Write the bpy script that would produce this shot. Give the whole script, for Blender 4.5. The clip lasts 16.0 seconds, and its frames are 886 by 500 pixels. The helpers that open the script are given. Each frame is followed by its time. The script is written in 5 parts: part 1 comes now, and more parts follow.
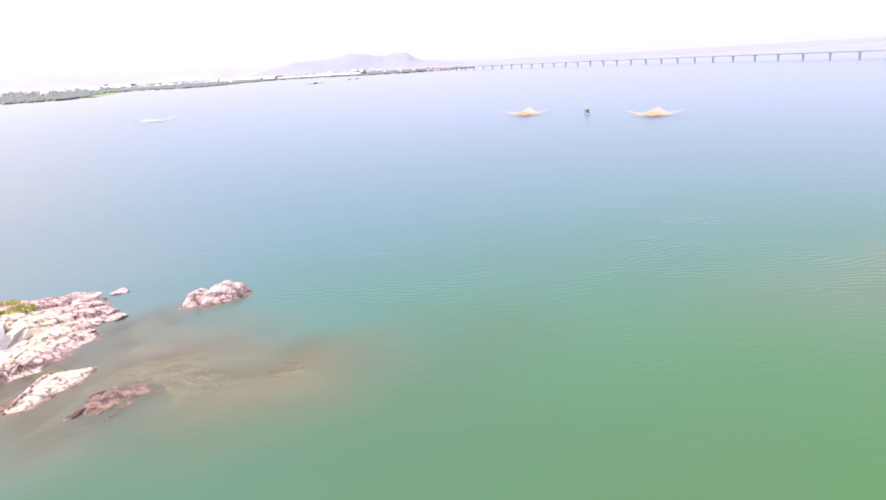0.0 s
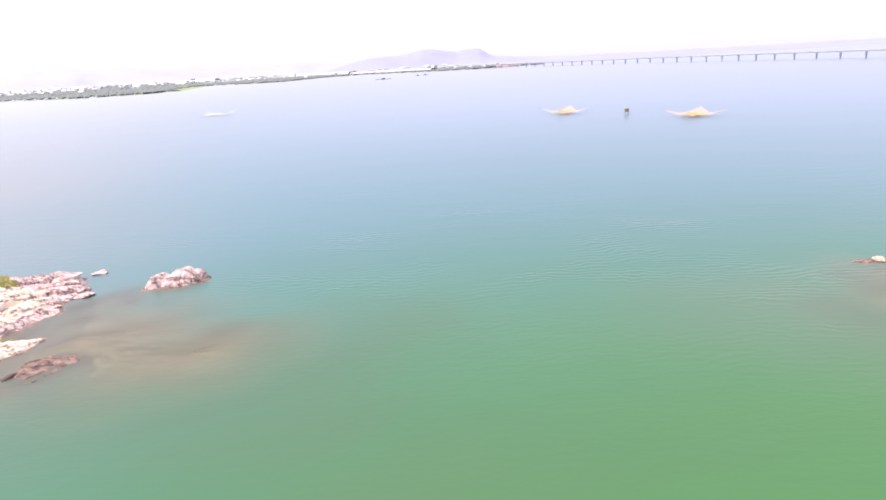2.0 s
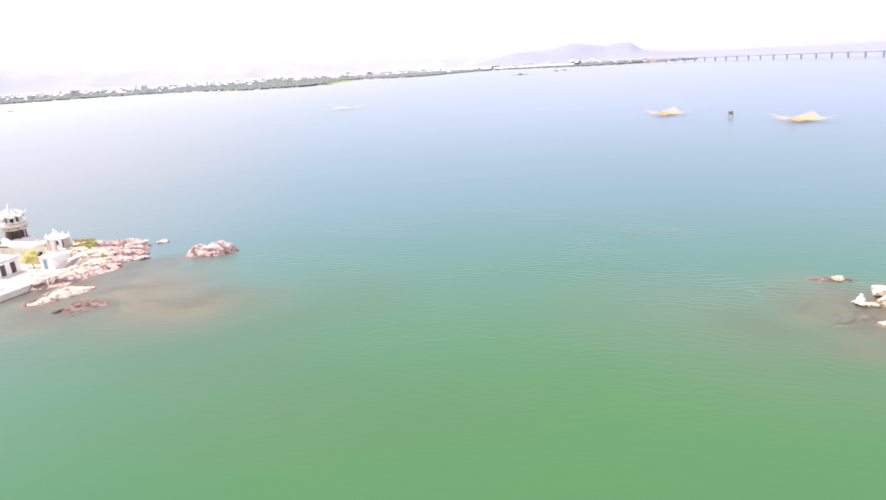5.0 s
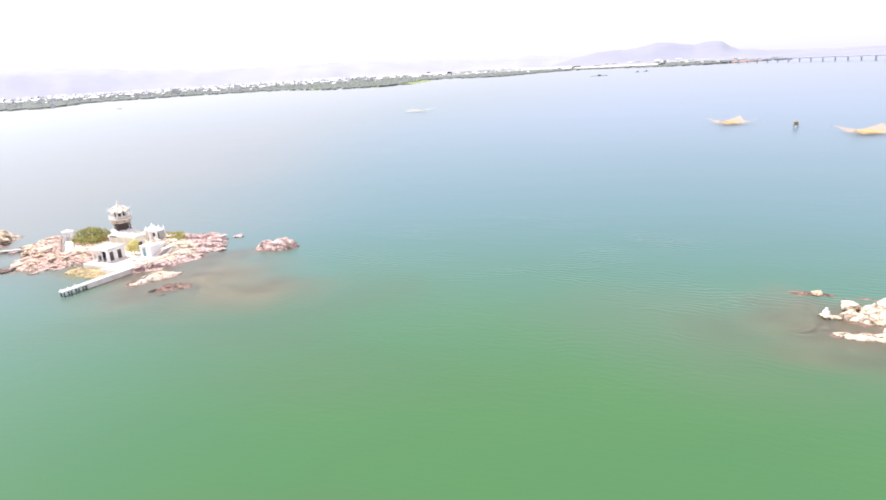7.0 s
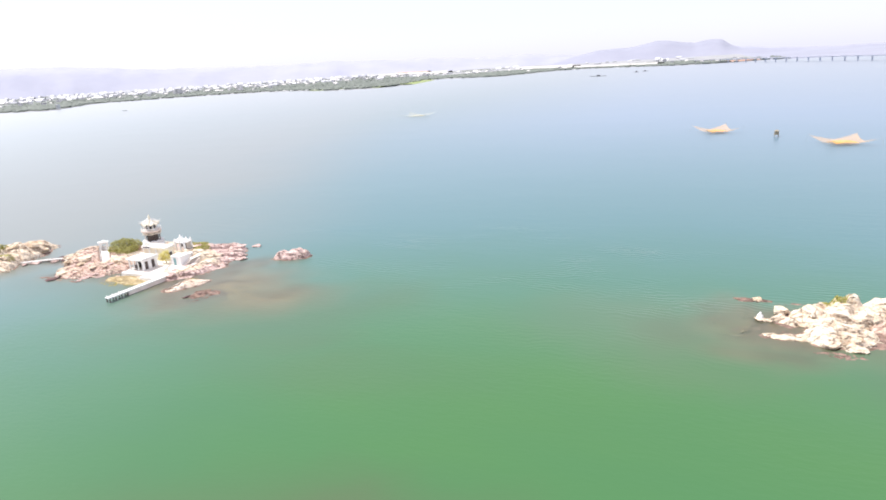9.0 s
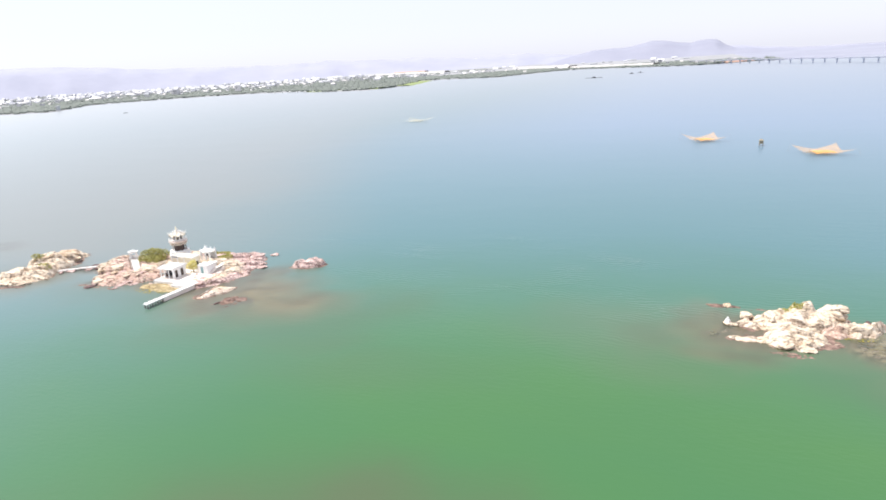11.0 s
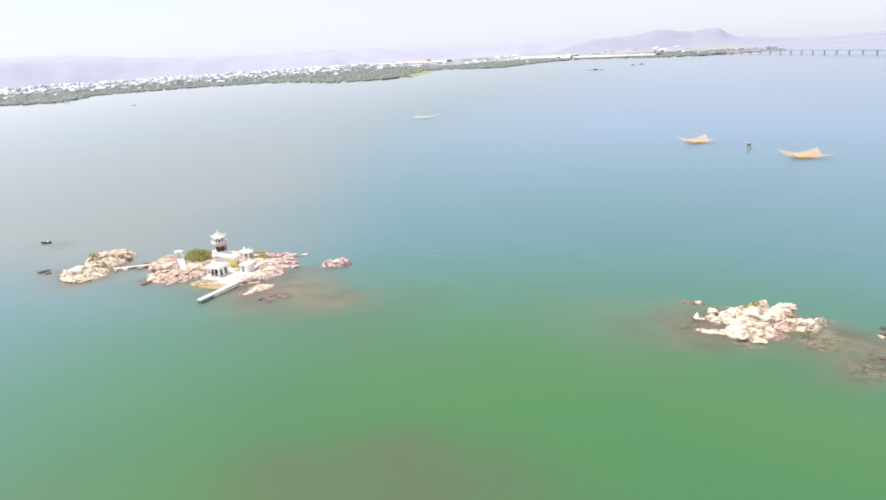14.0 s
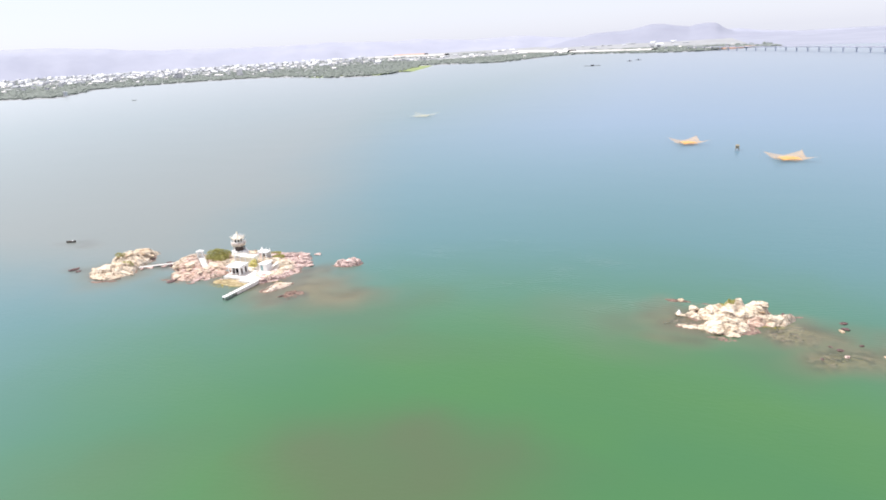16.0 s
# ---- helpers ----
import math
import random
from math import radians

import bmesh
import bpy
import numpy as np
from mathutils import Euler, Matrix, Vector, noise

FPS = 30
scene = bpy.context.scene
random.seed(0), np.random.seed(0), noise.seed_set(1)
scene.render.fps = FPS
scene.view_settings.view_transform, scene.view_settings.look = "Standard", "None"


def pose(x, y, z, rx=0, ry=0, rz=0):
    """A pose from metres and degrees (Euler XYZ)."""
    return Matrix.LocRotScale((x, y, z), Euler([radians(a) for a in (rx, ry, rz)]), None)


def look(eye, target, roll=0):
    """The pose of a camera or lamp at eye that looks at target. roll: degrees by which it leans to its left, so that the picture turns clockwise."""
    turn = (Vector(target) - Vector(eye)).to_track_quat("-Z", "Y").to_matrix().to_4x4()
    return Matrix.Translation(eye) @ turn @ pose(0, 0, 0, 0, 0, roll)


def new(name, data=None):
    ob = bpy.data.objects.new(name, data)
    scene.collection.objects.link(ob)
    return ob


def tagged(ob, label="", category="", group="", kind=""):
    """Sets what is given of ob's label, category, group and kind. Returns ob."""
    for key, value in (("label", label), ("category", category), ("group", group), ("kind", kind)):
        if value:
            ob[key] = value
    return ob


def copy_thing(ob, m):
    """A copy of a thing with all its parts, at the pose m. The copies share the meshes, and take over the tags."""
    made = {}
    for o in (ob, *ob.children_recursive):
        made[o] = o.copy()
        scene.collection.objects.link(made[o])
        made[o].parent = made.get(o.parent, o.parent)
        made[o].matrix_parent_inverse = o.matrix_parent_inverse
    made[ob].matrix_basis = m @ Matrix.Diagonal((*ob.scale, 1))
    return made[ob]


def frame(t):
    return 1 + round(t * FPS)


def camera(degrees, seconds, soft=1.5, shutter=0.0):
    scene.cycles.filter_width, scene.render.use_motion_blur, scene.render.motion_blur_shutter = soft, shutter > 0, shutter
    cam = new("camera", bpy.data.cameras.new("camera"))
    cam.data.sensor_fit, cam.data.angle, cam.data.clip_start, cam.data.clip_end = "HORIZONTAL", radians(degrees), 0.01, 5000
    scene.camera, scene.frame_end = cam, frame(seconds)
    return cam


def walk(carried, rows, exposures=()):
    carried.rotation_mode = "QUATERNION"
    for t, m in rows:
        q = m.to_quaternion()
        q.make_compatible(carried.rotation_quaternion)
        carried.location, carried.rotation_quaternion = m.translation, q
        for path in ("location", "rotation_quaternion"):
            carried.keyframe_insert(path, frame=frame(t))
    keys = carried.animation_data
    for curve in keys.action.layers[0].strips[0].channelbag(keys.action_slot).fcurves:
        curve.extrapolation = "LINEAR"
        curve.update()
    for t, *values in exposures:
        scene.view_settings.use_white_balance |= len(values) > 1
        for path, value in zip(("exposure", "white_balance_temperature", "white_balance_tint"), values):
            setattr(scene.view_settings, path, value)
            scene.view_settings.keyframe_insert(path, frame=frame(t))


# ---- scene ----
cam = camera(71.85, 16.0, soft=1.75)
PATH = [
    (0, (-13.01, 3.33, 28.84), (-8.165, 60.454, 11.137), -3.69),
    (0.5, (-8.63, 2.44, 28.79), (-5.503, 59.675, 11.070), -3.67),
    (1, (-4.20, 1.56, 28.74), (-2.649, 58.866, 11.038), -3.64),
    (1.5, (0.24, 0.67, 28.70), (0.035, 58.006, 11.009), -3.61),
    (2, (4.60, -0.22, 28.67), (2.705, 57.094, 11.002), -3.58),
    (2.5, (8.93, -1.11, 28.63), (5.144, 56.099, 10.957), -3.55),
    (3, (13.17, -1.99, 28.63), (7.429, 55.079, 11.025), -3.52),
    (5.5, (33.61, -9.25, 30.45), (15.929, 45.419, 13.166), -3.53),
    (6, (36.73, -11.70, 31.39), (16.577, 42.132, 14.191), -3.52),
    (6.5, (39.54, -14.29, 32.61), (17.836, 38.947, 15.452), -3.48),
    (7, (41.97, -17.36, 33.98), (19.942, 35.781, 16.914), -3.47),
    (7.5, (44.09, -20.83, 35.52), (22.175, 32.352, 18.437), -3.44),
    (8, (45.71, -24.13, 37.09), (23.785, 29.050, 20.043), -3.48),
    (8.5, (47.09, -27.21, 38.92), (24.993, 25.883, 21.819), -3.53),
    (9, (48.36, -29.93, 40.83), (26.219, 23.083, 23.547), -3.63),
    (11.5, (52.19, -44.74, 48.83), (30.367, 8.364, 31.417), -3.65),
    (12, (52.99, -47.79, 50.53), (31.135, 5.310, 33.122), -3.65),
    (12.5, (53.67, -50.77, 52.26), (31.794, 2.301, 34.805), -3.67),
    (13, (54.46, -53.94, 53.90), (32.563, -0.878, 36.433), -3.66),
    (13.5, (55.19, -56.92, 55.59), (33.270, -3.884, 38.088), -3.66),
    (14, (56.08, -60.08, 57.10), (34.167, -7.375, 38.611), -3.62),
    (14.5, (56.92, -63.09, 58.74), (35.017, -10.546, 39.801), -3.56),
    (15, (57.54, -66.13, 60.40), (35.687, -13.596, 41.370), -3.50),
    (15.5, (58.17, -69.11, 61.99), (36.418, -16.551, 42.904), -3.45),
    (16, (58.72, -72.19, 63.57), (37.139, -19.583, 44.426), -3.47),
]
walk(cam, [(t, look(eye, target, roll)) for t, eye, target, roll in PATH], exposures=[(0.0, 0.56, 6230, 20), (4.0, 0.56, 6270, 17), (6.0, 0.55, 6300, 13), (8.0, 0.47, 6310, 10), (12.0, 0.34, 6280, 7), (16.0, 0.3, 6280, 7)])

# ---- light ----
SUN_AZIMUTH, SUN_HEIGHT = radians(-96), radians(60)    # azimuth from +y towards +x
to_sun = Vector((math.sin(SUN_AZIMUTH) * math.cos(SUN_HEIGHT), math.cos(SUN_AZIMUTH) * math.cos(SUN_HEIGHT), math.sin(SUN_HEIGHT)))
sun = new("sun", bpy.data.lights.new("sun", "SUN"))
sun.data.energy, sun.data.angle, sun.data.color = 5.0, radians(0.53), (1.0, 0.94, 0.87)
sun.matrix_world = look((0, 0, 300), Vector((0, 0, 300)) - to_sun)

world = bpy.data.worlds.new("world")
scene.world = world
world.use_nodes = True
wn, wl = world.node_tree.nodes, world.node_tree.links
sky = wn.new("ShaderNodeTexSky")
sky.sky_type, sky.sun_disc = "NISHITA", False
sky.sun_elevation, sky.sun_rotation = SUN_HEIGHT, SUN_AZIMUTH
sky.air_density, sky.dust_density, sky.ozone_density = 1.0, 0.8, 2.0
pale = wn.new("ShaderNodeHueSaturation")
pale.inputs["Saturation"].default_value = 0.6
clear_sky = wn["Background"]
clear_sky.inputs[1].default_value = 0.038
thin_cloud = wn.new("ShaderNodeBackground")      # even white haze over the whole sky
thin_cloud.inputs[0].default_value, thin_cloud.inputs[1].default_value = (0.92, 0.895, 1.02, 1), 0.61
both = wn.new("ShaderNodeAddShader")
wl.new(sky.outputs[0], pale.inputs["Color"])
wl.new(pale.outputs[0], clear_sky.inputs[0])
wl.new(clear_sky.outputs[0], both.inputs[0])
wl.new(thin_cloud.outputs[0], both.inputs[1])
wl.new(both.outputs[0], wn["World Output"].inputs[0])


# ---- materials ----
def nodes_of(name):
    m = bpy.data.materials.new(name)
    m.use_nodes = True
    t = m.node_tree
    return m, t.nodes, t.links, t.nodes["Principled BSDF"]


def add_noise(n, l, scale, detail=5.0, rough=0.6, stretch=None, coord="Object"):
    tc = n.new("ShaderNodeTexCoord")
    tex = n.new("ShaderNodeTexNoise")
    tex.inputs["Scale"].default_value, tex.inputs["Detail"].default_value, tex.inputs["Roughness"].default_value = scale, detail, rough
    if stretch:
        mp = n.new("ShaderNodeMapping")
        mp.inputs["Scale"].default_value = stretch[:3]
        if len(stretch) > 3:
            mp.inputs["Rotation"].default_value = (0, 0, stretch[3])
        l.new(tc.outputs[coord], mp.inputs[0])
        l.new(mp.outputs[0], tex.inputs[0])
    else:
        l.new(tc.outputs[coord], tex.inputs[0])
    return tex


def add_ramp(n, l, source, stops):
    r = n.new("ShaderNodeValToRGB")
    while len(r.color_ramp.elements) < len(stops):
        r.color_ramp.elements.new(0.5)
    for e, (p, c) in zip(r.color_ramp.elements, stops):
        e.position, e.color = p, (*c, 1)
    l.new(source, r.inputs[0])
    return r


def add_mix(n, l, kind, fac, a, b):
    m = n.new("ShaderNodeMixRGB")
    m.blend_type = kind
    for k, v in ((0, fac), (1, a), (2, b)):
        if hasattr(v, "links"):
            l.new(v, m.inputs[k])
        else:
            m.inputs[k].default_value = v if k == 0 else (*v, 1)
    return m.outputs[0]


def plain_material(name, low, high, rough=0.7, scale=1.5, metal=0.0, bump=0.2, fine=18.0, random_part=False):
    """Two-scale mottled surface between two colours."""
    m, n, l, b = nodes_of(name)
    big, small = add_noise(n, l, scale), add_noise(n, l, fine, 3.0)
    c = add_ramp(n, l, big.outputs[0], [(0.3, low), (0.7, high)]).outputs[0]
    c = add_mix(n, l, "OVERLAY", 0.35, c, add_ramp(n, l, small.outputs[0], [(0.3, (0.35, 0.35, 0.35)), (0.7, (0.62, 0.62, 0.62))]).outputs[0])
    if random_part:
        info = n.new("ShaderNodeObjectInfo")
        c = add_mix(n, l, "MULTIPLY", 1.0, c, add_ramp(n, l, info.outputs["Random"], [(0.0, (0.75, 0.75, 0.76)), (1.0, (1.1, 1.08, 1.05))]).outputs[0])
    l.new(c, b.inputs["Base Color"])
    b.inputs["Roughness"].default_value, b.inputs["Metallic"].default_value = rough, metal
    bp = n.new("ShaderNodeBump")
    bp.inputs["Strength"].default_value, bp.inputs["Distance"].default_value = bump, 0.03
    l.new(small.outputs[0], bp.inputs["Height"])
    l.new(bp.outputs[0], b.inputs["Normal"])
    return m


def rock_material(name, dark, mid, light, stain, crack=0.5, other=None):
    """Weathered granite: broad colour drift, streaks along the bedding, pits, and ochre stains."""
    m, n, l, b = nodes_of(name)
    broad = add_noise(n, l, 0.22, 4.0)
    streak = add_noise(n, l, 1.0, 6.0, 0.65, (0.35, 1.5, 1.2, radians(-58)))
    grain = add_noise(n, l, 9.0, 6.0, 0.7)
    stains = add_noise(n, l, 0.5, 5.0, 0.7)
    c = add_ramp(n, l, streak.outputs[0], [(0.25, dark), (0.48, mid), (0.72, light)]).outputs[0]
    if other:
        zone = add_noise(n, l, 0.09, 3.0, 0.6)
        pale = n.new("ShaderNodeAttribute")
        pale.attribute_name = "pale"
        where = n.new("ShaderNodeMath")
        where.operation = "MULTIPLY_ADD"
        where.inputs[1].default_value = 0.45
        l.new(pale.outputs["Fac"], where.inputs[0])
        l.new(zone.outputs[0], where.inputs[2])
        c = add_mix(n, l, "MIX", add_ramp(n, l, where.outputs[0], [(0.42, (0, 0, 0)), (0.58, (1, 1, 1))]).outputs[0], c, add_ramp(n, l, streak.outputs[0], [(0.25, other[0]), (0.48, other[1]), (0.72, other[2])]).outputs[0])
    c = add_mix(n, l, "SOFT_LIGHT", 0.7, c, add_ramp(n, l, broad.outputs[0], [(0.3, (0.3, 0.3, 0.3)), (0.7, (0.75, 0.75, 0.75))]).outputs[0])
    c = add_mix(n, l, "MIX", add_ramp(n, l, stains.outputs[0], [(0.55, (0, 0, 0)), (0.75, (0.6, 0.6, 0.6))]).outputs[0], c, stain)
    c = add_mix(n, l, "OVERLAY", 0.75, c, add_ramp(n, l, grain.outputs[0], [(0.3, (0.2, 0.2, 0.2)), (0.7, (0.75, 0.75, 0.75))]).outputs[0])
    pits = add_noise(n, l, 2.6, 5.0, 0.75)
    c = add_mix(n, l, "OVERLAY", 0.6, c, add_ramp(n, l, pits.outputs[0], [(0.34, (0.15, 0.14, 0.14)), (0.48, (0.52, 0.52, 0.52)), (0.7, (0.64, 0.64, 0.64))]).outputs[0])
    tc = n.new("ShaderNodeTexCoord")
    vor = n.new("ShaderNodeTexVoronoi")
    vor.feature = "DISTANCE_TO_EDGE"
    vor.inputs["Scale"].default_value = 0.75
    warp = n.new("ShaderNodeVectorMath")
    warp.operation = "MULTIPLY_ADD"
    warp.inputs[1].default_value = (1.3, 1.3, 1.3)
    l.new(streak.outputs["Color"], warp.inputs[0])
    bed = n.new("ShaderNodeMapping")
    bed.inputs["Rotation"].default_value, bed.inputs["Scale"].default_value = (0, 0, radians(-58)), (0.2, 1.0, 0.8)
    l.new(tc.outputs["Object"], bed.inputs[0])
    l.new(bed.outputs[0], warp.inputs[2])
    l.new(warp.outputs[0], vor.inputs["Vector"])
    joint = add_ramp(n, l, vor.outputs[0], [(0.0, (0.1, 0.07, 0.065)), (0.045, (1, 1, 1))]).outputs[0]
    c = add_mix(n, l, "MULTIPLY", crack, c, joint)
    l.new(c, b.inputs["Base Color"])
    b.inputs["Roughness"].default_value = 0.85
    b.inputs["Specular IOR Level"].default_value = 0.25
    bp = n.new("ShaderNodeBump")
    bp.inputs["Strength"].default_value, bp.inputs["Distance"].default_value = 0.8, 0.22
    l.new(add_mix(n, l, "MULTIPLY", 1.0, add_mix(n, l, "ADD", 0.5, streak.outputs[0], grain.outputs[0]), joint), bp.inputs["Height"])
    l.new(bp.outputs[0], b.inputs["Normal"])
    return m


def leaf_material(name, low, high, glow=0.25):
    m, n, l, b = nodes_of(name)
    g = n.new("ShaderNodeNewGeometry")
    big = add_noise(n, l, 0.8, 3.0)
    c = add_ramp(n, l, g.outputs["Random Per Island"], [(0.0, low), (1.0, high)]).outputs[0]
    c = add_mix(n, l, "SOFT_LIGHT", 0.8, c, add_ramp(n, l, big.outputs[0], [(0.3, (0.25, 0.25, 0.25)), (0.7, (0.75, 0.75, 0.75))]).outputs[0])
    l.new(c, b.inputs["Base Color"])
    b.inputs["Roughness"].default_value = 0.6
    tr = n.new("ShaderNodeBsdfTranslucent")
    l.new(c, tr.inputs[0])
    mx = n.new("ShaderNodeMixShader")
    mx.inputs[0].default_value = glow
    l.new(b.outputs[0], mx.inputs[1])
    l.new(tr.outputs[0], mx.inputs[2])
    l.new(mx.outputs[0], n["Material Output"].inputs[0])
    return m


def water_material():
    """Turbid green water: a scattering body, see-through where it is shallow, with a rippled glossy skin."""
    m, n, l, b = nodes_of("lagoon_water")
    n.remove(b)
    depth = n.new("ShaderNodeAttribute")
    depth.attribute_name = "clarity"
    murk = n.new("ShaderNodeAttribute")
    murk.attribute_name = "silt"
    drift = add_noise(n, l, 0.012, 3.0, 0.5, (1.0, 2.0, 1.0))
    body = add_ramp(n, l, drift.outputs[0], [(0.3, WATER_A), (0.7, WATER_B)]).outputs[0]
    # Sky reflection and haze painted into the body as teal, growing with distance.
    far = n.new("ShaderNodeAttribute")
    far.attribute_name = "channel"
    body = add_mix(n, l, "MIX", far.outputs["Fac"], body, WATER_FAR_TEAL)
    # Farther out, haze and sky sheen are put into the colour as blue.
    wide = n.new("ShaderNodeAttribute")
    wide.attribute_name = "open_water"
    body = add_mix(n, l, "MIX", wide.outputs["Fac"], body, WATER_FAR_BLUE)
    # Whitish glare over the western water, painted as a grey body colour.
    flat = n.new("ShaderNodeAttribute")
    flat.attribute_name = "mudflat"
    body = add_mix(n, l, "MIX", flat.outputs["Fac"], body, WATER_GREY)
    body = add_mix(n, l, "MIX", murk.outputs["Fac"], body, WATER_SILT)
    shoal = n.new("ShaderNodeAttribute")
    shoal.attribute_name = "shoal"
    body = add_mix(n, l, "MIX", shoal.outputs["Fac"], body, WATER_SHOAL)
    diffuse = n.new("ShaderNodeBsdfDiffuse")
    l.new(body, diffuse.inputs[0])
    clear = n.new("ShaderNodeBsdfTransparent")
    clear.inputs[0].default_value = (0.88, 0.89, 0.83, 1)
    under = n.new("ShaderNodeMixShader")
    l.new(depth.outputs["Fac"], under.inputs[0])
    l.new(diffuse.outputs[0], under.inputs[1])
    l.new(clear.outputs[0], under.inputs[2])
    swell = add_noise(n, l, 0.42, 3.0, 0.5, (0.32, 1.0, 1.0, radians(8)))
    chop = add_noise(n, l, 1.5, 3.0, 0.55, (0.45, 1.0, 1.0, radians(-12)))
    patch = add_noise(n, l, 0.025, 2.0, 0.5, (0.6, 1.0, 1.0))
    wind = add_ramp(n, l, patch.outputs[0], [(0.36, (0.1, 0.1, 0.1)), (0.64, (0.8, 0.8, 0.8))]).outputs[0]
    height = add_mix(n, l, "MULTIPLY", 1.0, add_mix(n, l, "MIX", 0.5, swell.outputs[0], chop.outputs[0]), wind)
    breeze = n.new("ShaderNodeAttribute")
    breeze.attribute_name = "breeze"
    for turn, scale, seed_shift, span in ((97, 0.27, 0.0, (0.5, 0.68)), (81, 0.24, 140.0, (0.52, 0.7))):    # trains of wavelets in patches of breeze
        tc, mp = n.new("ShaderNodeTexCoord"), n.new("ShaderNodeMapping")
        mp.inputs["Rotation"].default_value, mp.inputs["Location"].default_value = (0, 0, radians(turn)), (seed_shift, seed_shift, 0)
        wave = n.new("ShaderNodeTexWave")
        wave.inputs["Scale"].default_value, wave.inputs["Distortion"].default_value = scale, 9.0
        wave.inputs["Detail"].default_value, wave.inputs["Detail Scale"].default_value = 2.0, 0.9
        l.new(tc.outputs["Object"], mp.inputs[0])
        l.new(mp.outputs[0], wave.inputs["Vector"])
        gust = add_noise(n, l, 0.06, 2.0, 0.5, (0.55, 1.0, 1.0, radians(turn)))
        where = add_ramp(n, l, gust.outputs[0], [(span[0], (0, 0, 0)), (span[1], (1, 1, 1))]).outputs[0]
        train = add_mix(n, l, "MULTIPLY", 1.0, wave.outputs["Color"], where)
        height = add_mix(n, l, "ADD", 0.75, height, add_mix(n, l, "MULTIPLY", 1.0, train, breeze.outputs["Color"]))
    bp = n.new("ShaderNodeBump")
    bp.inputs["Strength"].default_value, bp.inputs["Distance"].default_value = 0.5, 0.2
    l.new(height, bp.inputs["Height"])
    gloss = n.new("ShaderNodeBsdfGlossy")
    gloss.inputs["Roughness"].default_value = 0.29
    l.new(bp.outputs[0], gloss.inputs["Normal"])
    fres = n.new("ShaderNodeFresnel")
    fres.inputs["IOR"].default_value = 1.4
    l.new(bp.outputs[0], fres.inputs["Normal"])
    skin = n.new("ShaderNodeMixShader")
    l.new(fres.outputs[0], skin.inputs[0])
    l.new(under.outputs[0], skin.inputs[1])
    l.new(gloss.outputs[0], skin.inputs[2])
    l.new(skin.outputs[0], n["Material Output"].inputs[0])
    return m


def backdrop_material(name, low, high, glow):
    """Far hills and flats: kilometres of bright haze put in as pale colour and emission."""
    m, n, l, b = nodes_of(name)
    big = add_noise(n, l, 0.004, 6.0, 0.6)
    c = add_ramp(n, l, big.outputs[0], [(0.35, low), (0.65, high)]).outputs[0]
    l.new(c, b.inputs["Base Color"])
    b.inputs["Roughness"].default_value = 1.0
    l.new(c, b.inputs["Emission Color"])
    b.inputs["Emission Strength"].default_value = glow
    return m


WATER_A, WATER_B, WATER_SILT = (0.043, 0.129, 0.051), (0.055, 0.142, 0.042), (0.074, 0.096, 0.05)
WATER_FAR_TEAL, WATER_SHOAL, WATER_GREY = (0.062, 0.15, 0.158), (0.186, 0.158, 0.102), (0.165, 0.178, 0.165)
WATER_FAR_BLUE = (0.118, 0.205, 0.305)
WATER = water_material()
CREAM_TONES = (0.33, 0.225, 0.15), (0.68, 0.565, 0.44), (0.84, 0.755, 0.63)
PINK_TONES = (0.28, 0.165, 0.145), (0.585, 0.43, 0.39), (0.78, 0.65, 0.6)
ROCK_CREAM = rock_material("cream_granite", *CREAM_TONES, (0.5, 0.37, 0.2), 0.75)
ROCK_PINK = rock_material("pink_granite", *PINK_TONES, (0.42, 0.28, 0.18), 0.75)
ROCK_MIXED = rock_material("pink_and_cream_granite", *PINK_TONES, (0.5, 0.36, 0.2), 0.75, CREAM_TONES)
WARM_TONES = (0.32, 0.195, 0.15), (0.59, 0.425, 0.35), (0.76, 0.61, 0.52)
ROCK_WARM = rock_material("warm_buff_granite", *WARM_TONES, (0.5, 0.36, 0.2), 0.75, CREAM_TONES)
ROCK_TAN = rock_material("tan_granite", (0.34, 0.23, 0.15), (0.64, 0.5, 0.36), (0.8, 0.68, 0.53), (0.46, 0.34, 0.15))
ROCK_SLAB = rock_material("bleached_tan_granite", (0.38, 0.26, 0.18), (0.69, 0.56, 0.46), (0.83, 0.72, 0.62), (0.48, 0.35, 0.2), 0.6)
OCHRE = rock_material("ochre_sand_and_shingle", (0.24, 0.18, 0.09), (0.4, 0.31, 0.17), (0.52, 0.43, 0.27), (0.32, 0.27, 0.08), 0.2)
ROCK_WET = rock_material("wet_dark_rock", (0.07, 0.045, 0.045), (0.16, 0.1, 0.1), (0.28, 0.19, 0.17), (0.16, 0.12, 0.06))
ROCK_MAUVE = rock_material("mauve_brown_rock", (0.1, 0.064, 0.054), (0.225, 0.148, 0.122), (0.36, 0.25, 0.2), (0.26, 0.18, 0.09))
SEABED = rock_material("seabed_sand_and_stone", (0.16, 0.12, 0.07), (0.4, 0.31, 0.18), (0.6, 0.49, 0.31), (0.42, 0.32, 0.12), 0.05)
WHITE = plain_material("white_limewash", (0.76, 0.75, 0.73), (0.88, 0.87, 0.85), 0.8, 0.9)
CREAM = plain_material("cream_limewash", (0.72, 0.66, 0.5), (0.85, 0.8, 0.66), 0.8, 0.9)
PAVING = plain_material("pale_concrete", (0.68, 0.6, 0.54), (0.84, 0.78, 0.72), 0.85, 0.6)
BROWN = plain_material("dark_brown_wood", (0.05, 0.035, 0.03), (0.11, 0.08, 0.07), 0.6, 3.0)
